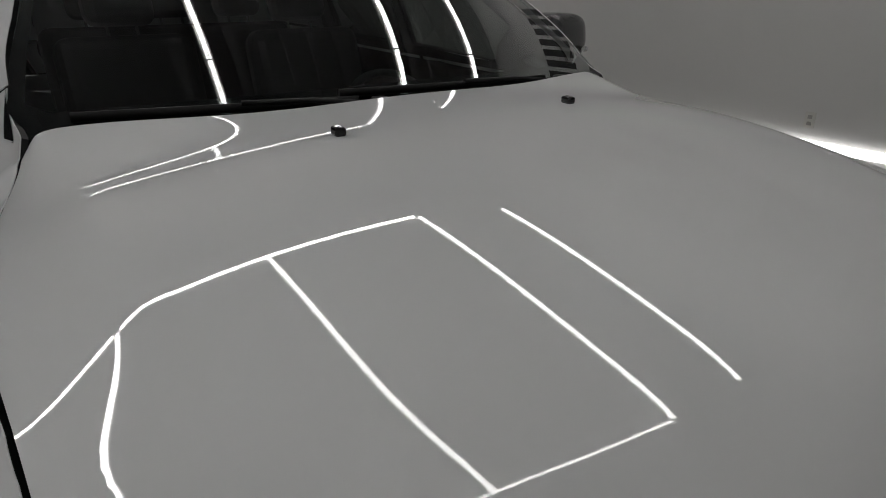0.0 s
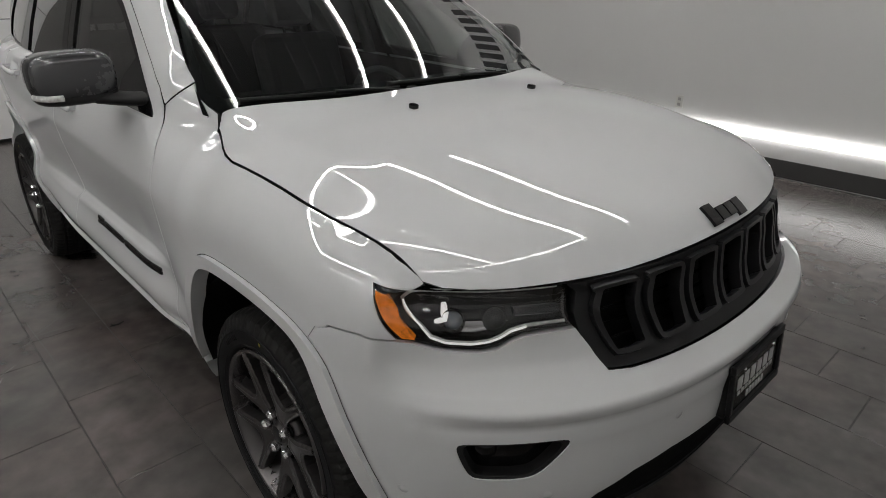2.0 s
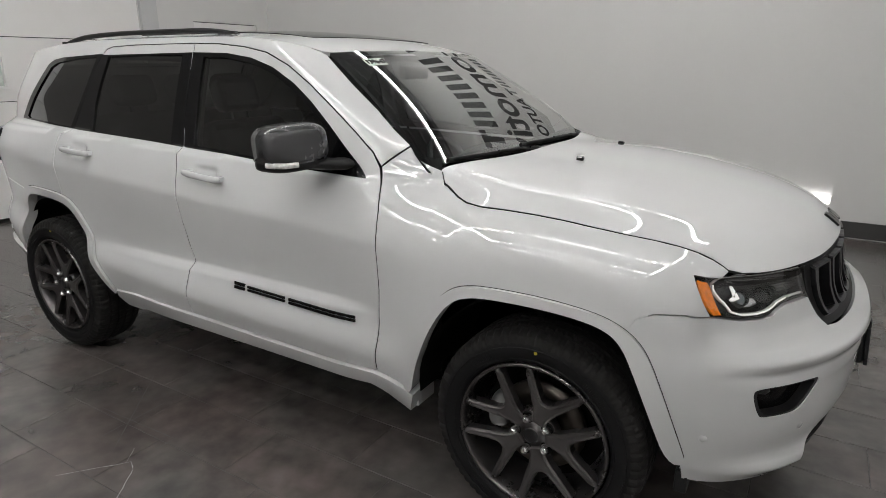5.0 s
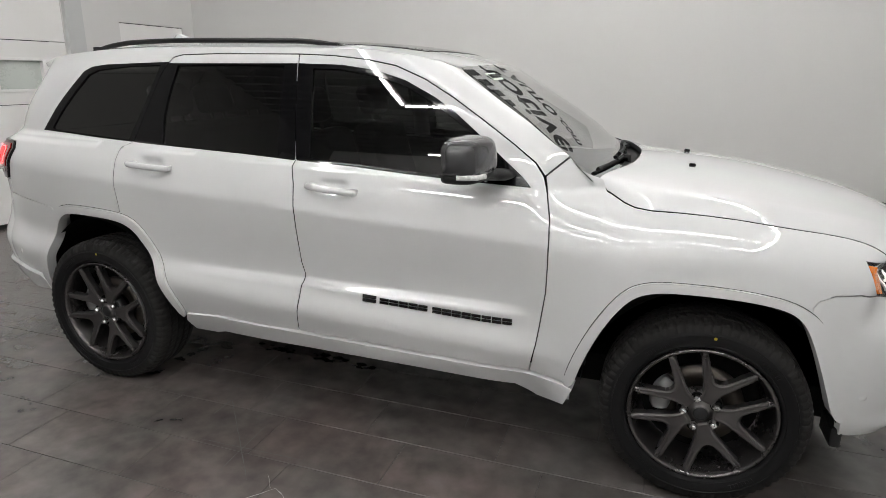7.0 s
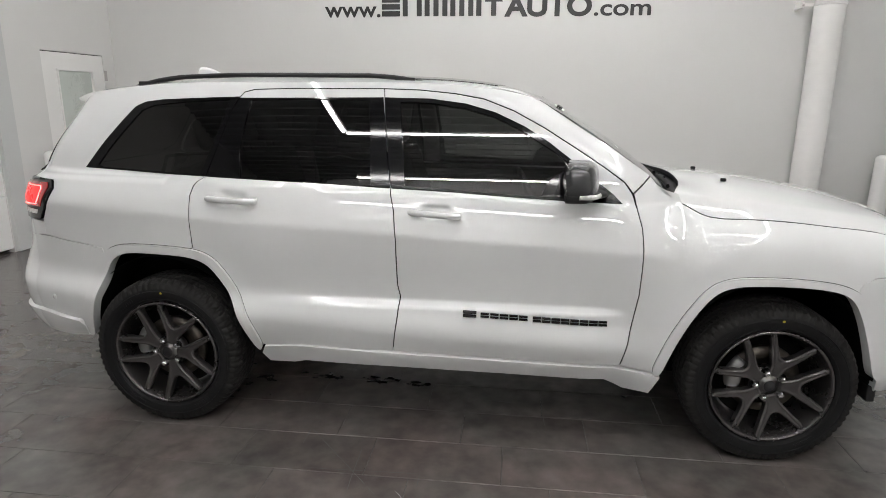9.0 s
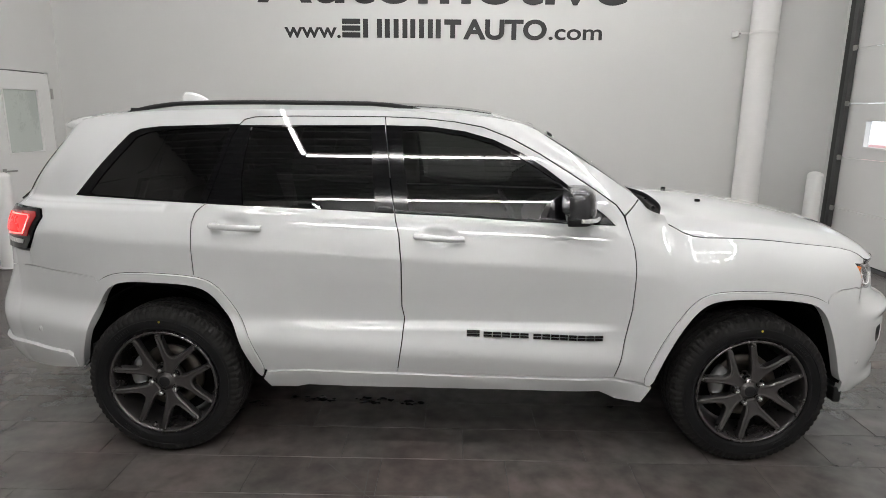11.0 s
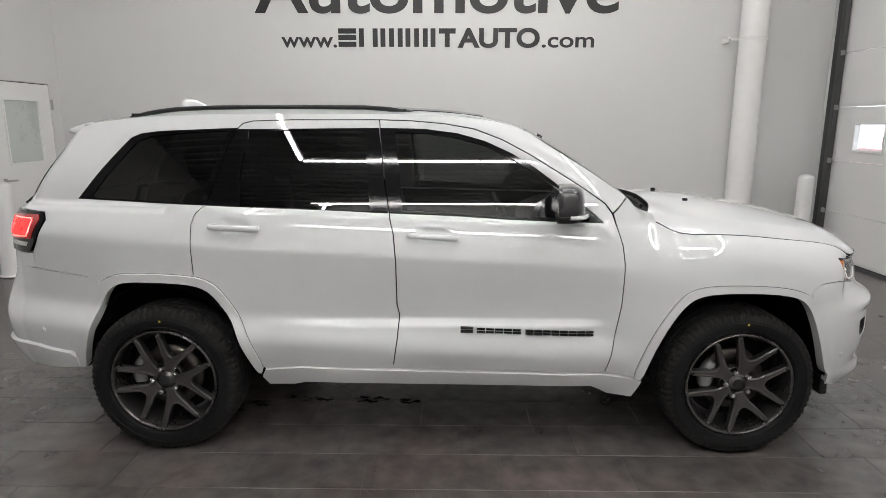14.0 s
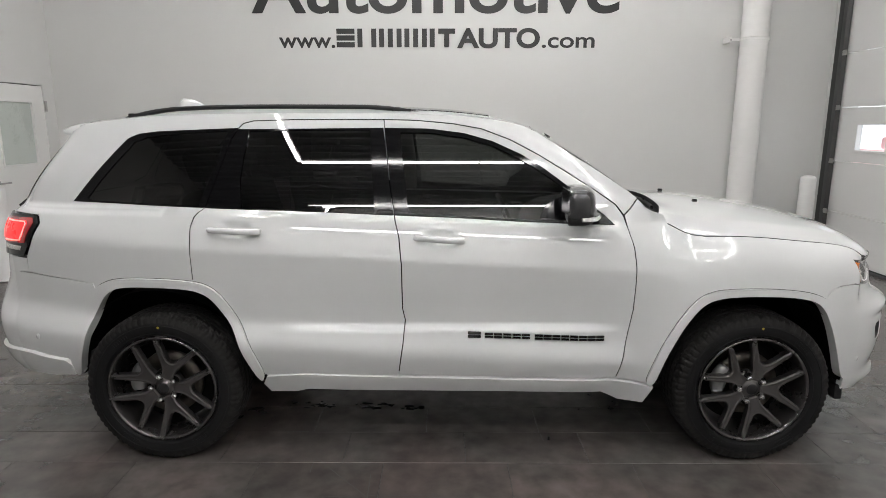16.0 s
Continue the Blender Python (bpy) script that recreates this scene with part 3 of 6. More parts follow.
def sectional(name, label, wall_x, inward, y0, y1, top, lines, panes, track_y):
    """A sectional overhead door in its opening; inward: +1 or -1, the way to the room."""
    d = thing(name, label, "sectional door", kind="structure", at=(wall_x, 0, 0))
    s = inward
    edges = [0.03] + lines + [top + 0.02]
    for z0, z1 in zip(edges[:-1], edges[1:]):
        inner = [p for p in panes if z0 < p[2] < z1]
        xs = sorted((-0.06 * s, -0.012 * s))
        if inner:
            ys = [y0 - 0.02] + [q for p in sorted(inner) for q in (p[0], p[1])] + [y1 + 0.02]
            rows = [(xs[0], a, z0 + 0.004, xs[1], b, z1 - 0.004) for a, b in zip(ys[::2], ys[1::2])]
            for p in inner:
                rows += [(xs[0], p[0], z0 + 0.004, xs[1], p[1], p[2]), (xs[0], p[0], p[3], xs[1], p[1], z1 - 0.004)]
            part("section", boxes(rows), DOOR_WHITE, d)
        else:
            part("section", boxes([(xs[0], y0 - 0.02, z0 + 0.004, xs[1], y1 + 0.02, z1 - 0.004)], 0.004), DOOR_WHITE, d)
    fx = sorted((-0.014 * s, 0.006 * s))
    for p in panes:
        a, b, c, e = p
        fr = part("window_frame", boxes([(fx[0], a - 0.03, c - 0.03, fx[1], b + 0.03, c), (fx[0], a - 0.03, e, fx[1], b + 0.03, e + 0.03),
                                         (fx[0], a - 0.03, c, fx[1], a, e), (fx[0], b, c, fx[1], b + 0.03, e)], 0.004), DOOR_WHITE, d)
        px = sorted((-0.045 * s, -0.04 * s))
        if name == "door_3":
            gl = part("pane", mesh("pane", [(px[0], a, c), (px[0], b, c), (px[0], b, e), (px[0], a, e)], [(0, 1, 2, 3)]), LAMP_GLASS, fr)
        else:
            gl = part("pane", box(px[0], a - 0.002, c - 0.002, px[1], b + 0.002, e + 0.002), FROST, fr)
        gl.visible_shadow = False
    gx = sorted((-0.10 * s, -0.07 * s))
    part("joint_backing", box(gx[0], y0 - 0.02, 0.0, gx[1], y1 + 0.02, 0.6 if panes else top), STEEL_DARK, d)
    tx = sorted((0.002 * s, 0.06 * s))
    for ty in track_y:
        part("track", boxes([(tx[0], ty - 0.036, 0.02, tx[1], ty - 0.024, top + 0.2), (tx[0], ty + 0.024, 0.02, tx[1], ty + 0.036, top + 0.2), (tx[0], ty - 0.024, 0.02, tx[0] + 0.006, ty + 0.024, top + 0.2)]), TRACK, d, "galvanised steel door track")
        sy = sorted((ty + 0.03, ty + 0.12))
        part("side_seal", box(tx[0], sy[0], 0.02, tx[0] + 0.02, sy[1], top + 0.2), STEEL_DARK, d, "dark rubber side seal")
        for z in lines + [0.12]:
            br = part("roller_bracket", boxes([(tx[0], ty - 0.10, z - 0.03, tx[0] + 0.012, ty - 0.02, z + 0.03), (tx[0] + 0.01, ty - 0.09, z - 0.012, tx[0] + 0.035, ty + 0.03, z + 0.012)], 0.003), SATIN, d)
            v, f = lathe([(0.0, -0.01), (0.022, -0.01), (0.022, 0.012), (0.0, 0.012)], 16)
            ro = part("roller", mesh("roller", v, f), TRACK, br)
            ro.location = (0.035 * s, ty, z)
    return d


LINES = [0.60, 1.22, 1.86, 2.5]
sectional("door_3", "white sectional overhead door with small windows, closed", EAST, -1, GE0, GE1, GET, LINES, [(3.06, 3.56, 1.365, 1.655), (1.9, 2.4, 1.365, 1.655)], [GE1 - 0.02])
sectional("door_2", "white sectional overhead door with a frosted window, closed", WEST, 1, GW0, GW1, GWT, LINES, [(1.36, 1.86, 1.375, 1.66), (0.1, 0.6, 1.375, 1.66)], [])
# painted steel jamb beside the west sectional door
structure("door_trim", box(WEST, GW1 + 0.005, 0.0, WEST + 0.05, GW1 + 0.225, CEILING, 0.004), mat("pale_grey_steel", (0.52, 0.53, 0.53), 0.45, var=0.03), "pale grey steel jamb beside the sectional door", "trim")
# what is seen outside through the small panes
outside = thing("backdrop", "bright winter daylight and a red parked car outside", "backdrop", kind="structure")
part("daylight", box(EAST + 3.0, -6, -0.5, EAST + 3.05, 9, 6), SKYCARD, outside)
part("red_shape", boxes([(EAST + 2.6, 4.9, 0.6, EAST + 2.7, 8.2, 1.24), (EAST + 2.6, 5.6, 1.24, EAST + 2.7, 6.9, 1.46)], 0.05), REDCAR, outside)

# ceiling strip lights
LIGHT_Z = 4.8
def strip(p, q, glow=None):
    """A run of tubes from p to q, in plan."""
    d = Vector(q) - Vector(p)
    n = max(1, round(d.length / 2.45))
    for k in range(n):
        a, b = Vector(p) + d * (k / n), Vector(p) + d * ((k + 1) / n)
        m, t = (a + b) / 2, d.normalized()
        L = d.length / n / 2 - 0.012
        s = thing("strip_light", "slim glowing white strip light below the ceiling", "strip light", "ceiling strip lights", at=(m.x, m.y, LIGHT_Z))
        s.rotation_euler = (0, 0, math.atan2(t.y, t.x))
        part("diffuser", box(-L, -0.022, -0.022, L, 0.022, 0.012, 0.008), glow or STRIP, s)
        part("housing", box(-L, -0.045, 0.013, L, 0.045, 0.06, 0.006), DOOR_WHITE, s)
        for hx in (-L * 0.7, L * 0.7):
            part("hanger", box(hx - 0.004, -0.004, 0.06, hx + 0.004, 0.004, CEILING - LIGHT_Z), SATIN, s)


X0, X1 = -2.05, 2.86
for y, glow in ((2.13, STRIP_DIM), (0.17, STRIP_DIM), (-2.45, STRIP), (-5.12, STRIP)):
    strip((X0, y), (X1, y), glow)
for x in (X0 - 0.02, X1 + 0.02):
    strip((x, -5.08), (x, -2.49))
    strip((x, -2.41), (x, 2.09), STRIP if x < 0 else STRIP_DIM)
strip((X0 + 0.25, 3.23), (X1 - 0.2, 3.23), STRIP_DIM)
strip((X0 - 0.4, -7.6), (X1, -7.6))


# ---- the car: charts of its skin ----
def powr(v, p):
    return np.sign(v) * np.abs(v) ** p


def side_chart(x, z):
    return x, -skin(x, z), z


def nose_relief(z):
    """The ledge over the fog lamps, the hollow below it and the flared foot of the front bumper."""
    return 0.040 * np.exp(-((z - 0.768) / 0.022) ** 2) - 0.036 * np.exp(-((z - 0.722) / 0.020) ** 2) + 0.06 * np.exp(-((z - 0.385) / 0.03) ** 2) - 0.03 * np.exp(-((z - 0.455) / 0.05) ** 2)


US = 0.8
UC = US * math.pi / 2


def nose_chart(u, z):
    t = u / US
    a, b = nose_x0(z), nose_x(z)
    k = 0.30 * nose_relief(z) * step(np.abs(np.sin(t)), 0.35, 0.75)
    x = a + (b - a) * powr(np.sin(t), 2 / PN)
    return x + k * (b - a), -side(x, z) * powr(np.cos(t), 2 / PN) * (1 + k * (b - a) * 1.2), z


def tail_chart(u, z):
    t = u / US
    a, b = -1.75, tail_x(z)
    x = a + (b - a) * powr(np.sin(t), 2 / PT)
    return x, -side(x, z) * powr(np.cos(t), 2 / PT), z


def on_chart(chart, z, x=None, y=None):
    """The chart's u at a height, where the skin has this x or this half width y."""
    lo, hi = 0.0, UC
    for _ in range(40):
        m = (lo + hi) / 2
        q = chart(np.array([m]), np.array([z]))
        past = (abs(q[0][0]) > abs(x)) if x is not None else (-q[1][0] < y)
        lo, hi = (lo, m) if past else (m, hi)
    return (lo + hi) / 2, z


def on(chart, pts):
    """(“x”, value, z) or (“y”, value, z) to chart places."""
    return [on_chart(chart, z, **{k: v}) for k, v, z in pts]


def both(half):
    """A half outline, from the middle outwards and back to the middle, and its mirror image."""
    return half + [(2 * UC - u, z) for u, z in half[::-1]]


roof_edge = poly([(-2.2, 1.60), (-1.95, 1.645), (-1.69, 1.685), (-1.2, 1.706), (-0.7, 1.714), (-0.3, 1.711), (0.0, 1.698), (0.2, 1.678), (0.3, 1.660), (0.385, 1.636), (0.5, 1.59)], 5)
roof_crown = poly([(-2.2, 0.03), (-1.7, 0.045), (-0.6, 0.05), (0.2, 0.03), (0.5, 0.02)], 2)


def roof_chart(x, y):
    e = roof_edge(x)
    w = skin(x, e)
    return x, y, e + roof_crown(x) * (1 - np.abs(y / w) ** 2.4)


def hood_chart(x, y):
    return x, y, hood_z(x, y)


WS = [(0.0, 0.985, 1.205), (0.1, 0.945, 1.245), (0.3, 0.835, 1.338), (0.5, 0.712, 1.426), (0.75, 0.552, 1.528), (1.0, 0.372, 1.638)]
ws_x, ws_z = poly([(b, x) for b, x, z in WS], 2), poly([(b, z) for b, x, z in WS], 2)


screen_w = poly([(0.0, 0.803), (0.1, 0.795), (0.3, 0.766), (0.5, 0.725), (0.75, 0.676), (1.0, 0.629)], 3)


def screen_chart(a, b):
    """Windscreen: a across from -0.7 to 0.7, b up from 0 to 0.7."""
    k, h = a / 0.7, b / 0.7
    x, z = ws_x(h), ws_z(h)
    w = screen_w(h)
    return x + (0.075 - 0.035 * h) * (1 - np.abs(k) ** 2.3), k * w, z + (0.0 + 0.018 * h + 0.02 * h * (1 - h)) * (1 - k * k)


car = thing("car", "white sport utility car with black trim and dark alloy wheels", "car")

# hood edge, shared by hood and fender
HX = [1.03, 1.045, 1.07, 1.10, 1.14, 1.2, 1.3, 1.4, 1.5, 1.6, 1.7, 1.78, 1.85, 1.9, 1.94, 1.97, 1.984]
HY = [float(seam_y(x)) for x in HX]
HZ = [float(hood_z(x, y)) for x, y in zip(HX, HY)]

FDOOR = [(-0.357, 1.681), (-0.192, 1.676), (-0.025, 1.661), (0.114, 1.637), (0.254, 1.585), (0.392, 1.513), (0.529, 1.43), (0.663, 1.345), (0.755, 1.28), (0.791, 1.23),
         (0.812, 1.167), (0.832, 1.089), (0.839, 1.007), (0.84, 0.905), (0.838, 0.791), (0.824, 0.679), (0.809, 0.557), (0.784, 0.428), (0.262, 0.441), (-0.285, 0.453),
         (-0.260, 0.618), (-0.25, 0.728), (-0.262, 0.786), (-0.262, 1.012), (-0.274, 1.14), (-0.299, 1.239), (-0.322, 1.37), (-0.344, 1.557)]
RDOOR = [(-0.362, 1.681), (-0.581, 1.681), (-0.804, 1.68), (-0.998, 1.674), (-1.047, 1.662), (-1.068, 1.641), (-1.103, 1.581), (-1.138, 1.474), (-1.174, 1.367), (-1.21, 1.267),
         (-1.240, 1.23), (-1.254, 1.186), (-1.254, 1.089), (-1.258, 0.925), (-1.195, 0.875), (-1.144, 0.83), (-1.084, 0.735), (-1.011, 0.59), (-0.968, 0.467), (-0.945, 0.44), (-0.290, 0.453),
         (-0.266, 0.618), (-0.256, 0.728), (-0.268, 0.786), (-0.268, 1.012), (-0.280, 1.14), (-0.305, 1.239), (-0.328, 1.37), (-0.350, 1.557)]
FBLACK = [(-0.338, 1.643), (-0.136, 1.639), (0.031, 1.618), (0.17, 1.58), (0.308, 1.518), (0.418, 1.451), (0.526, 1.372), (0.632, 1.288), (0.71, 1.229), (0.748, 1.19),
          (0.516, 1.197), (0.246, 1.208), (-0.024, 1.222), (-0.294, 1.232), (-0.319, 1.37), (-0.338, 1.557)]
FGLASS = [(-0.279, 1.622), (-0.135, 1.62), (0.031, 1.596), (0.169, 1.558), (0.294, 1.499), (0.417, 1.425), (0.525, 1.353), (0.418, 1.28), (0.388, 1.213),
          (0.193, 1.22), (-0.024, 1.235), (-0.237, 1.245), (-0.249, 1.371), (-0.267, 1.504)]
RBLACK = [(-1.062, 1.630), (-0.718, 1.639), (-0.368, 1.643), (-0.355, 1.557), (-0.334, 1.37), (-0.312, 1.232), (-0.568, 1.244), (-0.84, 1.253), (-1.198, 1.264),
          (-1.168, 1.361), (-1.132, 1.473), (-1.096, 1.575)]
RGLASS = [(-1.016, 1.627), (-0.717, 1.634), (-0.426, 1.632), (-0.414, 1.45), (-0.397, 1.242), (-0.704, 1.251), (-1.039, 1.264), (-1.05, 1.394), (-1.039, 1.501)]
QBLACK = [(-1.892, 1.288), (-1.851, 1.335), (-1.774, 1.425), (-1.685, 1.525), (-1.621, 1.592), (-1.567, 1.614), (-1.47, 1.626), (-1.274, 1.634), (-1.092, 1.638),
          (-1.146, 1.474), (-1.202, 1.327), (-1.224, 1.266), (-1.389, 1.271), (-1.667, 1.282)]
QGLASS = [(-1.816, 1.305), (-1.752, 1.385), (-1.662, 1.49), (-1.586, 1.574), (-1.523, 1.598), (-1.329, 1.618), (-1.12, 1.627), (-1.166, 1.474), (-1.222, 1.332),
          (-1.247, 1.274), (-1.529, 1.286), (-1.793, 1.294)]
FSUR = [(-0.3555, 1.643)] + FBLACK[1:13] + [(-0.2995, 1.232), (-0.3225, 1.37), (-0.3445, 1.557)]
RSUR = [(-1.0695, 1.636), (-0.718, 1.639), (-0.3615, 1.643), (-0.3495, 1.557), (-0.3275, 1.37), (-0.3045, 1.232), (-0.568, 1.244), (-0.84, 1.253), (-1.211, 1.265), (-1.175, 1.367), (-1.139, 1.474), (-1.104, 1.581)]
QSUR = QBLACK[:8] + [(-1.0745, 1.642), (-1.107, 1.583), (-1.142, 1.476), (-1.178, 1.368), (-1.2145, 1.268)] + QBLACK[12:]
SIDE = [(0.875, 1.308), (0.708, 1.424), (0.568, 1.510), (0.45, 1.586), (0.385, 1.628)] + [(x, float(roof_edge(x))) for x in (0.3, 0.2, 0.0, -0.3, -0.7, -1.2, -1.5, -1.69, -1.85)] + [
    (-1.925, 1.63), (-2.020, 1.52), (-2.120, 1.38), (-2.185, 1.236), (-2.033, 1.230), (-2.018, 1.19), (-2.073, 1.085), (-2.112, 1.024), (-2.12, 0.945), (-2.076, 0.941), (-1.915, 0.924), (-1.766, 0.907),
    (-1.735, 0.86), (-1.69, 0.885), (-1.62, 0.913), (-1.467, 0.917), (-1.281, 0.91), (-1.263, 0.935), (-1.259, 1.089), (-1.259, 1.186), (-1.245, 1.233), (-1.215, 1.269), (-1.179, 1.368),
    (-1.143, 1.476), (-1.108, 1.583), (-1.073, 1.645), (-1.05, 1.667), (-1.0, 1.679), (-0.804, 1.685), (-0.36, 1.686), (-0.192, 1.681), (-0.025, 1.666), (0.116, 1.642), (0.256, 1.590),
    (0.394, 1.518), (0.531, 1.435), (0.665, 1.350), (0.758, 1.286), (0.797, 1.238)]
FENDER = [(0.802, 1.233), (0.880, 1.302), (0.915, 1.264), (0.955, 1.243), (1.010, 1.226)] + [(x, z - 0.002) for x, z in zip(HX, HZ)] + [
    (1.972, 1.014), (1.902, 1.024), (1.926, 0.975), (1.950, 0.922), (1.958, 0.904), (1.90, 0.915), (1.819, 0.909), (1.770, 0.889), (1.752, 0.864), (1.735, 0.842), (1.69, 0.862), (1.585, 0.879), (1.45, 0.884),
    (1.30, 0.881), (1.222, 0.871), (1.158, 0.843), (1.10, 0.776), (1.035, 0.666), (0.975, 0.51), (0.948, 0.402), (0.79, 0.427), (0.814, 0.557), (0.829, 0.679), (0.843, 0.791), (0.845, 0.905), (0.844, 1.007), (0.837, 1.089), (0.817, 1.167)]
FF_OUT = [(0.928, 0.406), (0.952, 0.512), (1.014, 0.668), (1.082, 0.785), (1.143, 0.856), (1.208, 0.886), (1.288, 0.897), (1.449, 0.9), (1.582, 0.893), (1.692, 0.876), (1.771, 0.834), (1.821, 0.769), (1.869, 0.653), (1.925, 0.491), (1.945, 0.42)]
FF_IN = [(0.969, 0.395), (0.996, 0.509), (1.056, 0.662), (1.116, 0.766), (1.172, 0.828), (1.237, 0.853), (1.317, 0.862), (1.452, 0.865), (1.586, 0.86), (1.683, 0.843), (1.735, 0.806), (1.776, 0.729), (1.83, 0.594), (1.891, 0.425)]
RF_OUT = [(-1.945, 0.42), (-1.925, 0.535), (-1.888, 0.619), (-1.833, 0.76), (-1.765, 0.873), (-1.706, 0.915), (-1.624, 0.937), (-1.463, 0.941), (-1.277, 0.933), (-1.186, 0.909), (-1.123, 0.848), (-1.051, 0.721), (-0.982, 0.56), (-0.949, 0.446)]
RF_IN = [(-1.905, 0.412), (-1.864, 0.523), (-1.789, 0.705), (-1.731, 0.817), (-1.685, 0.867), (-1.615, 0.896), (-1.467, 0.899), (-1.281, 0.892), (-1.202, 0.864), (-1.153, 0.811), (-1.079, 0.681), (-1.017, 0.511), (-0.974, 0.40)]
SILL = [(-0.942, 0.437), (-0.748, 0.456), (-0.287, 0.447), (0.756, 0.422), (0.933, 0.397), (0.971, 0.386), (0.937, 0.291), (0.821, 0.292), (0.724, 0.344), (0.266, 0.353), (-0.304, 0.359), (-0.745, 0.361), (-0.805, 0.342), (-0.94, 0.338), (-0.966, 0.392)]


def rounded_rod(name, p0, p1, w, h, material, parent, up=(0, 0, 1), n=10, sides=10, bow=(0, 0, 0)):
    """A bar with rounded ends."""
    a, b, o = Vector(p0), Vector(p1), Vector(bow)
    pts = [a + (b - a) * (0.5 - 0.5 * math.cos(math.pi * i / n)) + o * math.sin(math.pi * i / n) for i in range(n + 1)]
    v, f = sweep(pts, w, h, up=up, sides=sides, taper=lambda t: max(0.12, (1 - abs(2 * t - 1) ** 6) ** 0.5))
    return part(name, mesh(name, v, f), material, parent)


for s in (1, -1):
    m = Matrix.Diagonal((1, s, 1, 1))
    panel("body_side", side_chart, SIDE, WHITE_PAINT, car, holes=[QBLACK], gap=0.03, dark=SEAL, flip=s)
    panel("front_fender", side_chart, FENDER, WHITE_PAINT, car, gap=0.015, dark=SEAL, flip=s)
    fd = panel("front_door", side_chart, FDOOR, WHITE_PAINT, car, holes=[FBLACK], gap=0.017, dark=SEAL, flip=s)
    rd = panel("rear_door", side_chart, RDOOR, WHITE_PAINT, car, holes=[RBLACK], gap=0.017, dark=SEAL, flip=s)
    panel("window_surround", side_chart, FSUR, GLOSS_BLACK, fd, holes=[FGLASS], gap=0.025, off=0.002, depth=0.012, flip=s, label="gloss black window surround")
    panel("window_surround", side_chart, RSUR, GLOSS_BLACK, rd, holes=[RGLASS], gap=0.025, off=0.002, depth=0.012, flip=s, label="gloss black window surround")
    panel("window_surround", side_chart, QSUR, GLOSS_BLACK, car, holes=[QGLASS], gap=0.025, off=0.002, depth=0.012, flip=s, label="gloss black quarter window surround")
    panel("side_window", side_chart, FGLASS, FRONT_GLASS, fd, gap=0.03, off=-0.006, depth=0, flip=s, label="tinted side window")
    panel("side_window", side_chart, RGLASS, SIDE_GLASS, rd, gap=0.03, off=-0.006, depth=0, flip=s, label="dark privacy glass")
    panel("quarter_window", side_chart, QGLASS, SIDE_GLASS, car, gap=0.03, off=-0.005, depth=0, flip=s, label="dark privacy glass")
    flare_off = 0.016
    panel("front_wheel_flare", side_chart, FF_OUT + FF_IN[::-1], WHITE_PAINT, car, gap=0.016, off=flare_off, depth=0.05, flip=s, soft=2)
    panel("rear_wheel_flare", side_chart, RF_OUT + RF_IN[::-1], WHITE_PAINT, car, gap=0.016, off=flare_off, depth=0.05, flip=s, soft=2)
    for o, i, cx in ((FF_OUT, FF_IN, 1.44), (RF_OUT, RF_IN, -1.45)):
        wide = [(cx + (x - cx) * 1.004, 0.38 + (z - 0.38) * 1.004) for x, z in o]
        panel("flare_seal", side_chart, wide + i[::-1], SEAL, car, gap=0.03, off=0.0015, depth=0, flip=s, soft=2)
    # added body-coloured patches that hide the dark gaps between bumpers and wings
    for patch in ([(1.725, 0.905), (1.80, 0.914), (1.815, 0.86), (1.785, 0.80), (1.72, 0.83)], [(-1.725, 0.905), (-1.80, 0.916), (-1.815, 0.86), (-1.80, 0.79), (-1.72, 0.83)]):
        panel("gap_filler", side_chart, patch, WHITE_PAINT, car, gap=0.02, off=-0.004, depth=0.006, flip=s)
    panel("sill", side_chart, SILL, WHITE_PAINT, car, gap=0.03, off=0.012, depth=0.06, flip=s)
    # dark inner skin behind the gaps
    panel("inner_skin", side_chart, [(-1.24, 1.2), (0.80, 1.16), (0.83, 0.9), (0.77, 0.40), (-0.93, 0.40), (-1.2, 0.86)], DEEP_BLACK, car, gap=0.06, off=-0.03, depth=0, flip=s)
    panel("door_frame", side_chart, [(-1.24, 1.255), (-1.09, 1.66), (-1.02, 1.695), (-0.3, 1.70), (0.1, 1.665), (0.3, 1.60), (0.78, 1.31), (0.83, 1.19), (0.82, 1.17), (-1.24, 1.21)],
          DEEP_BLACK, car, holes=[[(x * 1.0, z) for x, z in FGLASS], RGLASS], gap=0.05, off=-0.022, depth=0, flip=s)
    # handles with a keyhole on the front one
    for door, x0, x1, z0, z1 in ((fd, -0.206, 0.033, 1.142, 1.126), (rd, -1.166, -0.922, 1.178, 1.168)):
        y0, y1 = float(skin(x0, z0)), float(skin(x1, z1))
        h = rounded_rod("door_handle", (x0, -s * (y0 + 0.020), z0), (x1, -s * (y1 + 0.020), z1), 0.024, 0.030, WHITE_PAINT, door, bow=(0, -s * 0.014, 0), n=16)
        for xx in (x0 + 0.02, x1 - 0.02):
            zz = z0 + (z1 - z0) * (xx - x0) / (x1 - x0)
            yy = float(skin(xx, zz))
            part("handle_foot", boxes([(xx - 0.018, min(-s * (yy - 0.01), -s * (yy + 0.022)), zz - 0.012, xx + 0.018, max(-s * (yy - 0.01), -s * (yy + 0.022)), zz + 0.012)], 0.004), WHITE_PAINT, h)
        if door is fd:
            yy = float(skin(x0 + 0.078, z0)) + 0.0405
            v, f = lathe([(0.0, -0.003), (0.006, -0.003), (0.006, 0.003), (0.0, 0.003)], 14)
            k = part("keyhole", mesh("keyhole", v, f), MATT_BLACK, h)
            k.location = (x0 + 0.078, -s * yy, z0 - 0.003)
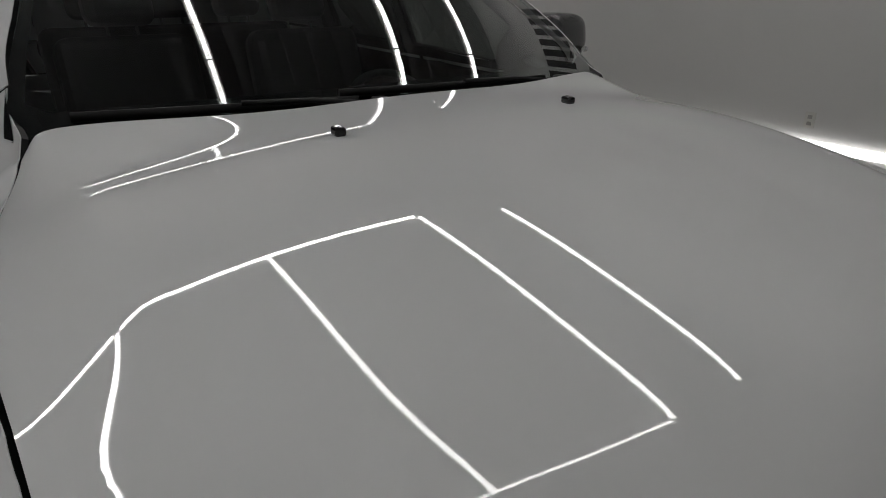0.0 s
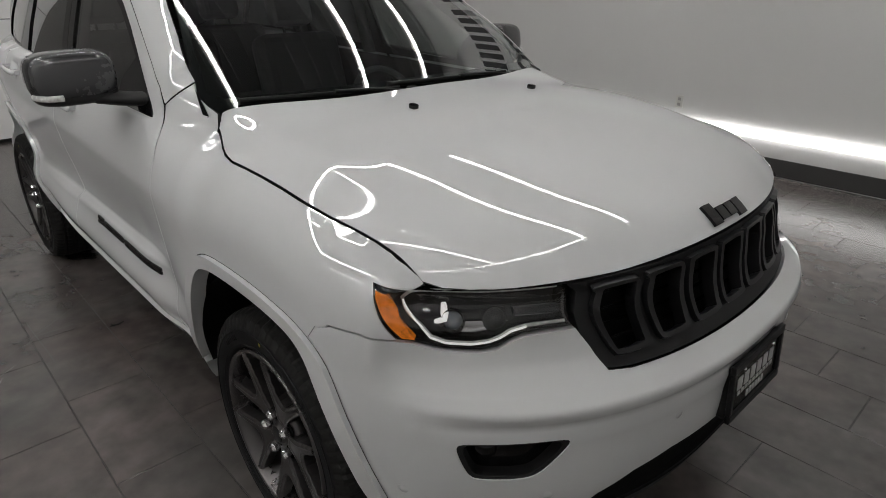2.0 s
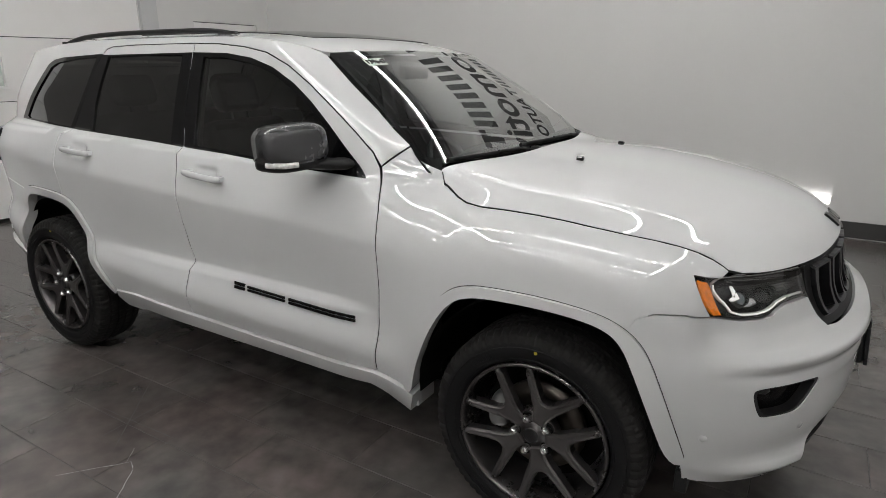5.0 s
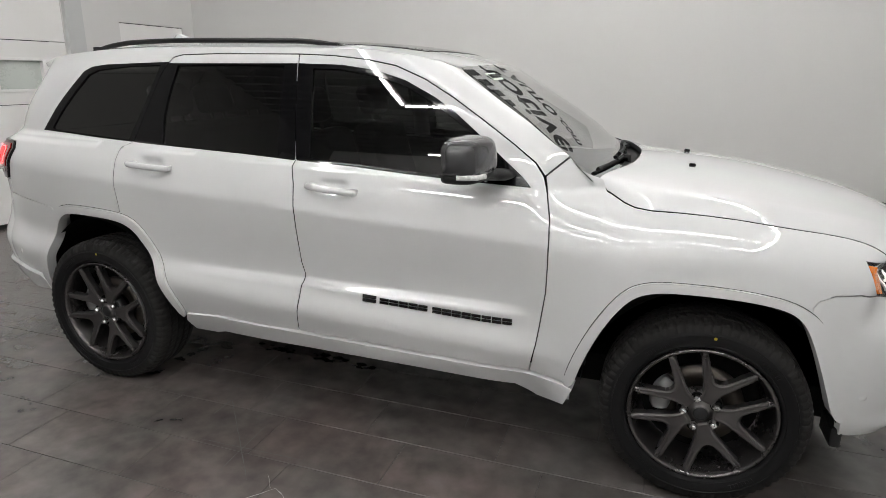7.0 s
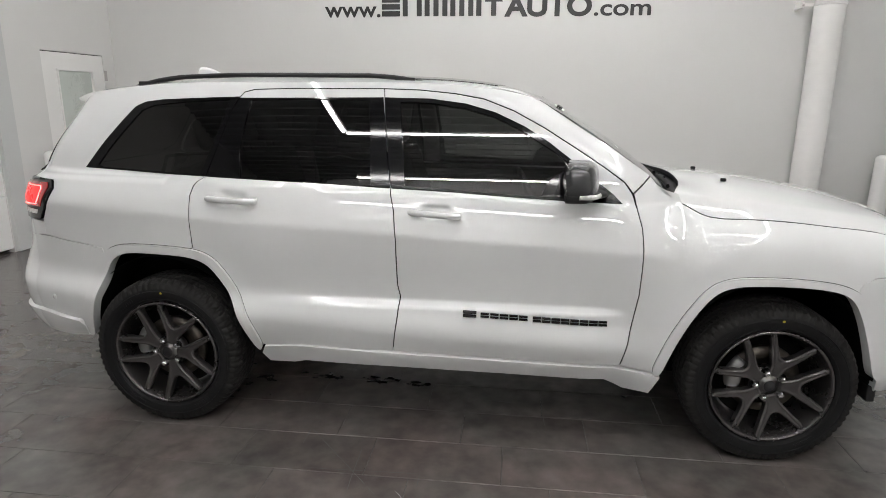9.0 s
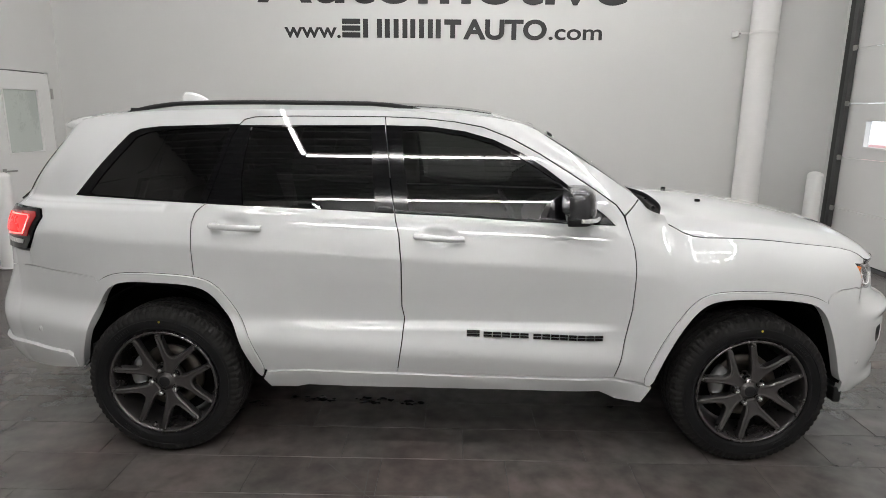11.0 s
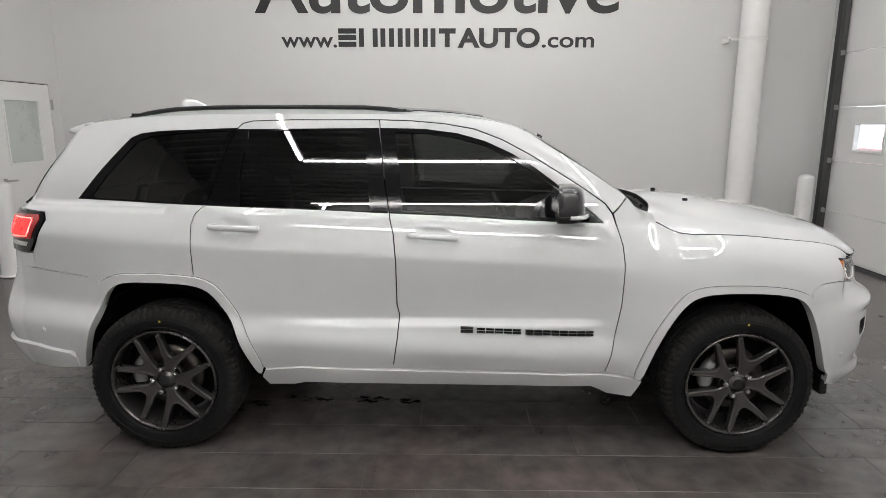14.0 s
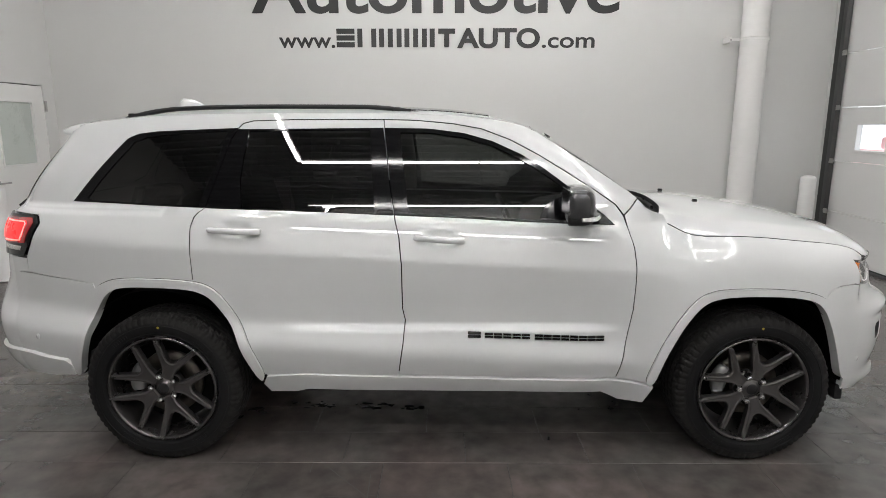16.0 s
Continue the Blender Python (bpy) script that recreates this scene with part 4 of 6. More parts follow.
    # badge bars low on the front door
    xs = [(0.051, 0.062, 0.680, 0.650)] + [(0.132 + 0.0445 * k, 0.040, 0.674 - 0.0013 * k, 0.650 - 0.0013 * k) for k in range(5)] + [(0.373 + 0.0427 * k, 0.039, 0.6665 - 0.0013 * k, 0.641 - 0.0013 * k) for k in range(8)]
    for x, w, zt, zb in xs:
        zm, t = (zt + zb) / 2, 0.0022
        for a, b in ((zt, zm + t), (zm - t, zb)):
            panel("badge_bar", side_chart, [(x, a), (x + w, a - 0.001), (x + w, b - 0.001), (x, b)], GLOSS_BLACK, fd, gap=0.02, off=0.007, depth=0.009, flip=s)
    # mirror
    mir = new("door_mirror")
    mir.parent = car
    tagged(mir, "dark grey mirror housing on a black foot")

    def blob(name, c, size, p, material, shear=0.0, n=20, cut=None):
        v, f = [], []
        for i in range(n + 1):
            a = -math.pi / 2 + math.pi * i / n
            for j in range(2 * n):
                b = math.pi * j / n
                q = [powr(np.cos(a), 2 / p) * powr(np.cos(b), 2 / p), powr(np.cos(a), 2 / p) * powr(np.sin(b), 2 / p), powr(np.sin(a), 2 / p)]
                x, y, z = (c[k] + size[k] / 2 * float(q[k]) for k in range(3))
                x += shear * (z - c[2])
                if cut:
                    x, y, z = cut(x, y, z)
                v.append((x, s * y, z))
        for i in range(n):
            for j in range(2 * n):
                k = (j + 1) % (2 * n)
                q = (i * 2 * n + j, i * 2 * n + k, (i + 1) * 2 * n + k, (i + 1) * 2 * n + j)
                f.append(q if s > 0 else q[::-1])
        return part(name, mesh(name, v, f), material, mir)

    def wedge(x, y, z):
        """Flat to the back, full to the front, drawn in towards the outer end."""
        k = (y + 1.155) / 0.24
        if x < 0.50:
            x = 0.50 - (0.50 - x) * 0.15
        return x - 0.05 * (1 - k) * (1 if x > 0.515 else 0.4), y, z - 0.012 * (1 - k)

    blob("cap", (0.555, -1.035, 1.322), (0.17, 0.245, 0.150), 3.6, GREY_CAP, -0.12, cut=wedge)
    blob("lower_shell", (0.555, -1.03, 1.262), (0.16, 0.235, 0.062), 3.2, MATT_BLACK, -0.1, cut=wedge)
    v, f = sweep([(0.565, s * -0.97, 1.245), (0.60, s * -0.92, 1.238), (0.625, s * -0.88, 1.234), (0.632, s * -0.83, 1.234)], 0.115, 0.045, sides=12)
    part("foot", mesh("foot", v, f), MATT_BLACK, mir)
    part("turn_lamp", mesh("turn_lamp", *sweep([(0.53, s * -1.150, 1.256), (0.565, s * -1.144, 1.256), (0.60, s * -1.124, 1.256), (0.62, s * -1.085, 1.258)], 0.012, 0.020, sides=8)), LAMP_CLEAR, mir, "clear turn signal lens")
    part("mirror_glass", boxes([(0.479, min(s * -1.135, s * -0.945), 1.268, 0.483, max(s * -1.135, s * -0.945), 1.378)], 0.001), CHROME, mir)

# hood, roof, sunroof
rear_edge = [(1.13 - 0.135 * (abs(y) / 0.75) ** 2.2, y) for y in np.linspace(-0.75, 0.75, 27)]
HOOD = [(x, -y + 0.004) for x, y in zip(HX, HY)] + [(float(hood_front(y)) - 0.002, y) for y in np.linspace(-0.785, 0.785, 41)] + [(x, y - 0.004) for x, y in list(zip(HX, HY))[::-1]] + rear_edge[::-1]
hood = panel("hood", hood_chart, HOOD, WHITE_PAINT, car, gap=0.02, depth=0.025, dark=SEAL)
ROOF = [(x, float(skin(x, roof_edge(x))) - 0.004) for x in np.linspace(-1.9, 0.36, 40)]
ROOF = ROOF + [(0.41 - 0.042 * (abs(y) / 0.66) ** 2.3, y) for y in np.linspace(0.60, -0.60, 25)] + [(x, -y) for x, y in ROOF[::-1]]
roof = panel("roof", roof_chart, ROOF, WHITE_PAINT, car, gap=0.05, depth=0.02)
panel("sunroof", roof_chart, [(0.17, -0.46), (0.20, 0.0), (0.17, 0.46), (0.12, 0.49), (-1.05, 0.49), (-1.1, 0.45), (-1.1, -0.45), (-1.05, -0.49), (0.12, -0.49)], GLOSS_BLACK, car, gap=0.05, off=0.003, depth=0.006, label="black glass sunroof")
# windscreen and its black border
EDGE = [(-0.7, 0.03), (-0.66, 0.0), (0.66, 0.0), (0.7, 0.03), (0.7, 0.68), (0.68, 0.7), (-0.68, 0.7), (-0.7, 0.68)]
CLEAR = [(-0.670, 0.11), (-0.63, 0.085), (0.63, 0.085), (0.670, 0.11), (0.682, 0.65), (0.66, 0.676), (0.10, 0.676), (0.09, 0.64), (-0.09, 0.64), (-0.10, 0.676), (-0.66, 0.676), (-0.682, 0.65)]
ws = panel("windscreen", screen_chart, EDGE, SCREEN_GLASS, car, gap=0.035, depth=0, label="clear windscreen")
panel("black_border", screen_chart, EDGE, GLOSS_BLACK, ws, holes=[CLEAR], gap=0.035, off=-0.003, depth=0)
panel("stock_sticker", screen_chart, [(-0.545, 0.60), (-0.415, 0.60), (-0.415, 0.645), (-0.545, 0.645)], PAPER, ws, gap=0.03, off=0.0015, depth=0, label="pale sticker with a handwritten number")


def on_screen(a, b, off):
    e = 0.01
    P = lambda q, r: Vector([float(c) for c in screen_chart(np.float64(q), np.float64(r))])  # noqa: E731
    p, du, dv = P(a, b), P(a + e, b) - P(a - e, b), P(a, b + e) - P(a, b - e)
    n = du.cross(dv).normalized()
    n = n if n.z > 0 else -n
    m = Matrix((du.normalized(), n.cross(du.normalized()), n)).transposed().to_4x4()
    m.translation = p + n * off
    return m


num = letters("number", "139647", 0.042, 0, 0, INK, 0.112, parent=ws)
num.matrix_basis = on_screen(-0.535, 0.611, 0.003)
# cowl and wipers
v, f, N = [], [], 24
for i in range(N + 1):
    k = -1 + 2 * i / N
    p = screen_chart(np.float64(0.69 * k), np.float64(0.012))
    q = (1.13 - 0.105 * abs(k) ** 2.0 + 0.012, k * 0.715)
    zz = float(hood_z(q[0], q[1])) - 0.03
    v += [(p[0] - 0.01, p[1], p[2] + 0.002), ((p[0] + q[0]) / 2 - 0.01, (p[1] + q[1]) / 2, min(p[2], zz) - 0.012), (q[0] + 0.03, q[1], zz)]
for i in range(N):
    f += [(3 * i, 3 * i + 1, 3 * i + 4, 3 * i + 3), (3 * i + 1, 3 * i + 2, 3 * i + 5, 3 * i + 4)]
part("cowl", mesh("cowl", v, f), MATT_BLACK, car, "black plastic cowl below the windscreen")


def wiper(a0, a1, b1):
    w = new("wiper")
    w.parent = car
    base = on_screen(a0, 0.012, 0.012).translation
    tip = on_screen(a1, b1, 0.018).translation
    mid = on_screen((a0 + a1) / 2, (0.03 + b1) / 2 + 0.002, 0.026).translation
    vv, ff = sweep([base, base.lerp(mid, 0.5) + Vector((0, 0, 0.008)), mid], 0.022, 0.016, sides=8, taper=lambda t: 1 - 0.4 * t)
    part("arm", mesh("arm", vv, ff), MATT_BLACK, w)
    vv, ff = sweep([on_screen(a0 + (a1 - a0) * t, 0.030 + (b1 - 0.030) * t, 0.013).translation for t in np.linspace(0.08, 1.0, 14)], 0.018, 0.022, sides=6)
    part("blade", mesh("blade", vv, ff), SEAL, w)
    vv, ff = lathe([(0.0, 0.02), (0.02, 0.018), (0.024, -0.02)], 16, "z")
    c = part("pivot_cap", mesh("pivot_cap", vv, ff), MATT_BLACK, w)
    c.location = base


wiper(0.50, -0.12, 0.055)
wiper(-0.04, -0.60, 0.055)
# washer nozzles
for y in (-0.288, 0.288):
    v, f = [], []
    bm = box(-0.014, -0.011, 0.0, 0.014, 0.011, 0.017, 0.005)
    n = part("washer_nozzle", bm, GLOSS_BLACK, car)
    n.location = (1.354, y, float(hood_z(1.354, y)) - 0.001)
    n.rotation_euler = (0, 0.06, 0)
# emblem bars on the nose of the hood
for y, w, lo, hi in ((-0.066, 0.040, 0.012, 0.060), (-0.018, 0.038, 0.016, 0.046), (0.028, 0.038, 0.016, 0.046), (0.074, 0.042, 0.008, 0.046)):
    xf = lambda yy, d: (float(hood_front(yy)) - d, yy)  # noqa: E731
    panel("emblem_bar", hood_chart, [xf(y, lo), xf(y + w, lo), xf(y + w, hi), xf(y, hi)], GLOSS_BLACK, hood, gap=0.02, off=0.008, depth=0.01)

# ---- nose ----
LAMP = [("x", 1.904, 1.021), ("y", 0.797, 1.017), ("y", 0.725, 1.016), ("y", 0.65, 1.015), ("y", 0.574, 1.012), ("y", 0.557, 0.979), ("y", 0.554, 0.912), ("y", 0.604, 0.913), ("y", 0.657, 0.911), ("y", 0.685, 0.900), ("y", 0.707, 0.886), ("y", 0.736, 0.881), ("y", 0.796, 0.885), ("x", 1.960, 0.899), ("x", 1.931, 0.960)]
FOG = [("y", 0.818, 0.677), ("y", 0.808, 0.689), ("y", 0.727, 0.692), ("y", 0.640, 0.693), ("y", 0.624, 0.685), ("y", 0.628, 0.664), ("y", 0.658, 0.624), ("y", 0.682, 0.597), ("y", 0.707, 0.587), ("y", 0.781, 0.587), ("y", 0.795, 0.595), ("y", 0.808, 0.631)]
lamp, fog = on(nose_chart, LAMP), [tuple(p) for p in resample(on(nose_chart, FOG), 0.02, soft=2)]
half = [(UC, 0.802)] + on(nose_chart, [("y", 0.3, 0.804), ("y", 0.45, 0.806), ("y", 0.505, 0.812), ("y", 0.522, 0.86), ("y", 0.549, 0.907), ("y", 0.604, 0.908), ("y", 0.657, 0.906), ("y", 0.685, 0.895), ("y", 0.707, 0.881), ("y", 0.736, 0.876), ("y", 0.796, 0.880), ("y", 0.843, 0.894),
       ("x", 1.955, 0.899), ("x", 1.90, 0.910), ("x", 1.82, 0.904), ("x", 1.772, 0.884), ("x", 1.757, 0.858), ("x", 1.785, 0.79), ("x", 1.835, 0.70), ("x", 1.87, 0.60), ("x", 1.905, 0.50), ("x", 1.93, 0.415), ("x", 1.938, 0.350),
       ("x", 1.967, 0.345), ("x", 2.006, 0.341), ("y", 0.787, 0.337), ("y", 0.71, 0.333), ("y", 0.645, 0.328), ("y", 0.618, 0.36), ("y", 0.606, 0.404), ("y", 0.568, 0.440), ("y", 0.53, 0.490), ("y", 0.447, 0.535), ("y", 0.335, 0.556), ("y", 0.17, 0.56)]) + [(UC, 0.562)]
bumper = panel("front_bumper", nose_chart, both(half), WHITE_PAINT, car, holes=[fog, [(2 * UC - u, z) for u, z in fog[::-1]]], gap=0.02, depth=0.03)
low = [(UC, 0.60)] + on(nose_chart, [("y", 0.3, 0.60), ("y", 0.52, 0.55), ("y", 0.62, 0.47), ("y", 0.66, 0.39), ("y", 0.62, 0.335), ("y", 0.4, 0.315)]) + [(UC, 0.31)]
panel("lower_intake", nose_chart, both(low), DEEP_BLACK, car, gap=0.03, off=-0.045, depth=0.02, label="black plastic lower intake")
lip = [(UC, 0.345)] + on(nose_chart, [("y", 0.4, 0.347), ("y", 0.62, 0.362), ("y", 0.72, 0.385), ("y", 0.80, 0.395), ("y", 0.80, 0.33), ("y", 0.6, 0.30), ("y", 0.4, 0.285)]) + [(UC, 0.28)]
panel("lower_lip", nose_chart, both(lip), MATT_BLACK, car, gap=0.03, off=-0.02, depth=0.03)
panel("grille_backing", nose_chart, both([(UC, 1.02)] + on(nose_chart, [("y", 0.4, 1.02), ("y", 0.60, 1.015), ("y", 0.55, 0.80), ("y", 0.3, 0.78)]) + [(UC, 0.78)]), DEEP_BLACK, car, gap=0.04, off=-0.06, depth=0)
# grille face with seven slots
slots, faces_ = [], []
for k in range(-3, 4):
    c, w, t = 0.1465 * k, 0.061, 1.0 - abs(k) * 0.02
    a = [(c - w * t, 0.985), (c - w * t * 0.9, 0.994), (c + w * t * 0.9, 0.994), (c + w * t, 0.985), (c * 0.955 + w * t * 0.92, 0.842), (c * 0.955 + w * t * 0.8, 0.832), (c * 0.955 - w * t * 0.8, 0.832), (c * 0.955 - w * t * 0.92, 0.842)]
    slots.append([(on_chart(nose_chart, z, y=abs(y))[0] if y < 0 else 2 * UC - on_chart(nose_chart, z, y=abs(y))[0], z) for y, z in a])
grille = panel("grille", nose_chart, both([(UC, 1.010)] + on(nose_chart, [("y", 0.3, 1.009), ("y", 0.5, 1.006), ("y", 0.560, 1.002), ("y", 0.545, 0.92), ("y", 0.527, 0.865), ("y", 0.508, 0.817), ("y", 0.45, 0.811), ("y", 0.3, 0.808)]) + [(UC, 0.806)]),
               MATT_BLACK, car, holes=slots, gap=0.025, off=-0.006, depth=0.03, label="black seven-slot grille")
for sl in slots:
    c = np.mean(np.array(sl), 0)
    inner = [tuple(c + (np.array(p) - c) * (0.80, 0.92)) for p in sl]
    outer = [tuple(c + (np.array(p) - c) * (1.08, 1.045)) for p in sl]
    fr = panel("slot_frame", nose_chart, outer, GRILLE_GREY, grille, holes=[inner], gap=0.02, off=0.010, depth=0.03, label="satin black slot frame", soft=1)
    # woven mesh behind the slot
    vv, ff = [], []
    (u0, z0), (u1, z1) = np.array(sl).min(0), np.array(sl).max(0)
    for r in range(9):
        for h in (0, 1):
            pts = []
            for q in range(9):
                u = u0 + (u1 - u0) * q / 8
                z = z0 + (z1 - z0) * (r + 0.5) / 9 + (0.007 if (q + r + h) % 2 else -0.007) * (1 if h else -1) * (1 if (q // 1) % 2 == 0 else -1)
                p = [float(cc) for cc in nose_chart(np.float64(u), np.float64(z))]
                pts.append((p[0] - 0.03, p[1] * 0.99, p[2]))
            a, b = sweep(pts, 0.004, 0.004, sides=4)
            base = len(vv)
            vv += a
            ff += [tuple(i + base for i in t) for t in b]
    part("slot_mesh", mesh("slot_mesh", vv, ff), GLOSS_BLACK, fr)


def nose_pt(y, z, off=0.0):
    """A place on the nose at signed y, moved out by off."""
    u, _ = on_chart(nose_chart, z, y=abs(y))
    u = u if y < 0 else 2 * UC - u
    e = 0.006
    P = lambda a, b: Vector([float(c) for c in nose_chart(np.float64(a), np.float64(b))])  # noqa: E731
    n = (P(u + e, z) - P(u - e, z)).cross(P(u, z + e) - P(u, z - e)).normalized()
    n = n if n.x > 0 else -n
    return P(u, z) + n * off


for s in (1, -1):
    flip = (lambda pts: pts) if s > 0 else (lambda pts: [(2 * UC - u, z) for u, z in pts[::-1]])
    hl = panel("headlamp", nose_chart, flip(lamp), MATT_BLACK, car, gap=0.025, off=-0.055, depth=0, label="clear headlamp with a glowing light line and amber marker")
    ring = [tuple(np.mean(lamp, 0) + (np.array(p) - np.mean(lamp, 0)) * (0.965, 0.86)) for p in lamp]
    panel("bezel", nose_chart, flip(lamp), GLOSS_BLACK, hl, holes=[flip(ring)], gap=0.02, off=-0.010, depth=0.045)
    cov = panel("lamp_cover", nose_chart, flip(lamp), LAMP_GLASS, hl, gap=0.02, off=0.001, depth=0, label="clear lamp cover")
    amb = on(nose_chart, [("x", 1.914, 1.011), ("x", 1.941, 1.005), ("x", 1.984, 0.903), ("x", 1.966, 0.905), ("x", 1.940, 0.957)])
    panel("amber_marker", nose_chart, flip(amb), AMBER, hl, gap=0.012, off=-0.0015, depth=0.02, label="amber side marker")
    led = [(0.58, 0.998), (0.65, 0.998), (0.72, 0.997), (0.78, 1.002), (0.826, 0.999), (0.838, 0.988), (0.822, 0.93), (0.812, 0.908), (0.79, 0.897), (0.75, 0.894), (0.72, 0.898), (0.70, 0.906), (0.68, 0.919), (0.65, 0.927), (0.60, 0.927), (0.568, 0.925)]
    pts = resample(led, 0.012, closed=False)
    v, f = sweep([nose_pt(-s * y, z, -0.014) for y, z in pts], 0.009, 0.008, sides=6)
    part("light_guide", mesh("light_guide", v, f), LAMP_CLEAR, hl, "bright clear light guide")
    low_led = [p for p in led if p[1] < 0.99 and p[0] > 0.64]
    v, f = sweep([nose_pt(-s * y, z, -0.007) for y, z in resample(low_led, 0.012, closed=False)], 0.005, 0.005, sides=6)
    part("glow_line", mesh("glow_line", v, f), LED_AND_GLINT, hl, "white daytime running light")
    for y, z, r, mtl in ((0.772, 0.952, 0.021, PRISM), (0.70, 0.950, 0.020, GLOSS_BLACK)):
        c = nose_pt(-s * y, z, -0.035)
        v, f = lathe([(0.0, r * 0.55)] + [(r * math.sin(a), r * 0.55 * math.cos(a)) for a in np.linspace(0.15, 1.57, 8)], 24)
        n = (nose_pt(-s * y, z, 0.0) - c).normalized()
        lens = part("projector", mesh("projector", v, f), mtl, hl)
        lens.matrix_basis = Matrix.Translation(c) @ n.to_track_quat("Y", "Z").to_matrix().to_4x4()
        v, f = lathe([(r * 0.98, 0.012), (r * 1.12, 0.016), (r * 1.35, -0.012), (r * 1.5, -0.03)], 28)
        sh = part("projector_shroud", mesh("projector_shroud", v, f), GLOSS_BLACK, hl)
        sh.matrix_basis = lens.matrix_basis.copy()
    v, f = sweep([nose_pt(-s * y, z, -0.03) for y, z in ((0.66, 0.965), (0.61, 0.962), (0.57, 0.958))], 0.03, 0.018, sides=8)
    part("inner_fin", mesh("inner_fin", v, f), GRILLE_GREY, hl)
    # a reflection in the lamp, shaped as a small glowing piece
    blade = [nose_pt(-s * y, z, -0.022) for y, z in ((0.770, 0.978), (0.776, 0.966), (0.784, 0.954), (0.796, 0.949), (0.802, 0.947))]
    v, f = sweep(blade, 0.020, 0.010, sides=8, taper=lambda t: 0.55 + 0.45 * math.sin(math.pi * t))
    part("led_blade", mesh("led_blade", v, f), LED_AND_GLINT, hl, "glowing white glint by the projector lens")
    bowl = on(nose_chart, [("y", 0.785, 0.925), ("y", 0.755, 0.944), ("y", 0.705, 0.944), ("y", 0.675, 0.935), ("y", 0.70, 0.915), ("y", 0.745, 0.905), ("y", 0.775, 0.908)])
    panel("reflector", nose_chart, flip(bowl), CHROME, hl, gap=0.012, off=-0.04, depth=0.01, label="chrome reflector")
    # fog recess
    fg = panel("fog_recess", nose_chart, flip(fog), GLOSS_BLACK, bumper, gap=0.02, off=-0.035, depth=0, label="black fog lamp recess")
    cf = np.mean(fog, 0)
    inn = [tuple(cf + (np.array(p) - cf) * 0.88) for p in fog]
    panel("recess_rim", nose_chart, flip(fog), MATT_BLACK, fg, holes=[flip(inn)], gap=0.02, off=-0.004, depth=0.045)
    c = nose_pt(-s * 0.775, 0.648, -0.035)
    v, f = lathe([(0.0, 0.012), (0.022, 0.010), (0.03, 0.0), (0.033, -0.012)], 24)
    fl = part("fog_lamp", mesh("fog_lamp", v, f), GLOSS_BLACK, fg)
    n = (nose_pt(-s * 0.775, 0.648) - c).normalized()
    fl.matrix_basis = Matrix.Translation(c) @ n.to_track_quat("Y", "Z").to_matrix().to_4x4()
    # parking sensors
    for y, z in ((0.893, 0.52), (0.652, 0.526), (0.335, 0.658)):
        c = nose_pt(-s * y, z) if y < 0.885 else Vector((1.986, -s * float(skin(1.986, 0.52)), 0.52))
        n = (nose_pt(-s * min(y, 0.86), z, 0.01) - nose_pt(-s * min(y, 0.86), z)).normalized()
        v, f = lathe([(0.0, 0.0012), (0.011, 0.0012), (0.0122, -0.0015), (0.0136, -0.0015), (0.0148, 0.0010), (0.0165, -0.002)], 24)
        q = part("parking_sensor", mesh("parking_sensor", v, f), WHITE_PAINT, bumper)
        q.matrix_basis = Matrix.Translation(c) @ n.to_track_quat("Y", "Z").to_matrix().to_4x4()

# number plate holder, its text as plain bars
plate = new("plate_holder")
plate.parent = car
plate.location = (2.397, 0.008, 0.640)
plate.rotation_euler = (0, radians(-4), 0)
tagged(plate, "black plate holder with silver print")
part("bracket", box(-0.06, -0.155, -0.085, 0.0, 0.155, 0.075, 0.012), MATT_BLACK, plate)
part("plate_frame", boxes([(0.0, -0.162, -0.085, 0.014, 0.162, -0.062), (0.0, -0.162, 0.058, 0.014, 0.162, 0.083), (0.0, -0.162, -0.062, 0.014, -0.145, 0.058), (0.0, 0.145, -0.062, 0.014, 0.162, 0.058)], 0.004), MATT_BLACK, plate)
pl = part("plate", box(0.001, -0.146, -0.064, 0.007, 0.146, 0.06), GLOSS_BLACK, plate)
for x0, x1, z0, z1, n in ((-0.12, 0.12, -0.005, 0.032, 6), (-0.115, 0.115, -0.022, -0.011, 10), (-0.055, 0.06, -0.051, -0.032, 6)):
    w = (x1 - x0) / n
    for k in range(n):
        part("print_bar", box(0.0065, x0 + k * w, z0, 0.0085, x0 + k * w + w * 0.72, z1), SILVER_INK, pl)
for y in (-0.09, 0.09):
    v, f = lathe([(0.0, 0.004), (0.005, 0.004), (0.006, 0.0)], 12)
    b = part("plate_bolt", mesh("plate_bolt", v, f), CHROME, plate)
    b.location, b.rotation_euler = (0.010, y, 0.048), (0, 0, -math.pi / 2)

# ---- tail ----
half = [(UC, 0.88)] + on(tail_chart, [("y", 0.5, 0.89), ("x", -2.20, 0.937), ("x", -2.076, 0.937), ("x", -1.915, 0.92), ("x", -1.768, 0.903), ("x", -1.758, 0.868), ("x", -1.78, 0.80), ("x", -1.83, 0.70), ("x", -1.875, 0.58), ("x", -1.905, 0.415), ("x", -2.05, 0.40), ("y", 0.6, 0.385)]) + [(UC, 0.38)]
rb = panel("rear_bumper", tail_chart, both(half), WHITE_PAINT, car, gap=0.025, depth=0.03)
half = [(UC, 0.535)] + on(tail_chart, [("y", 0.5, 0.535), ("x", -2.15, 0.530), ("x", -1.96, 0.505), ("x", -1.93, 0.48), ("x", -1.935, 0.42), ("x", -2.05, 0.405), ("y", 0.6, 0.39)]) + [(UC, 0.385)]
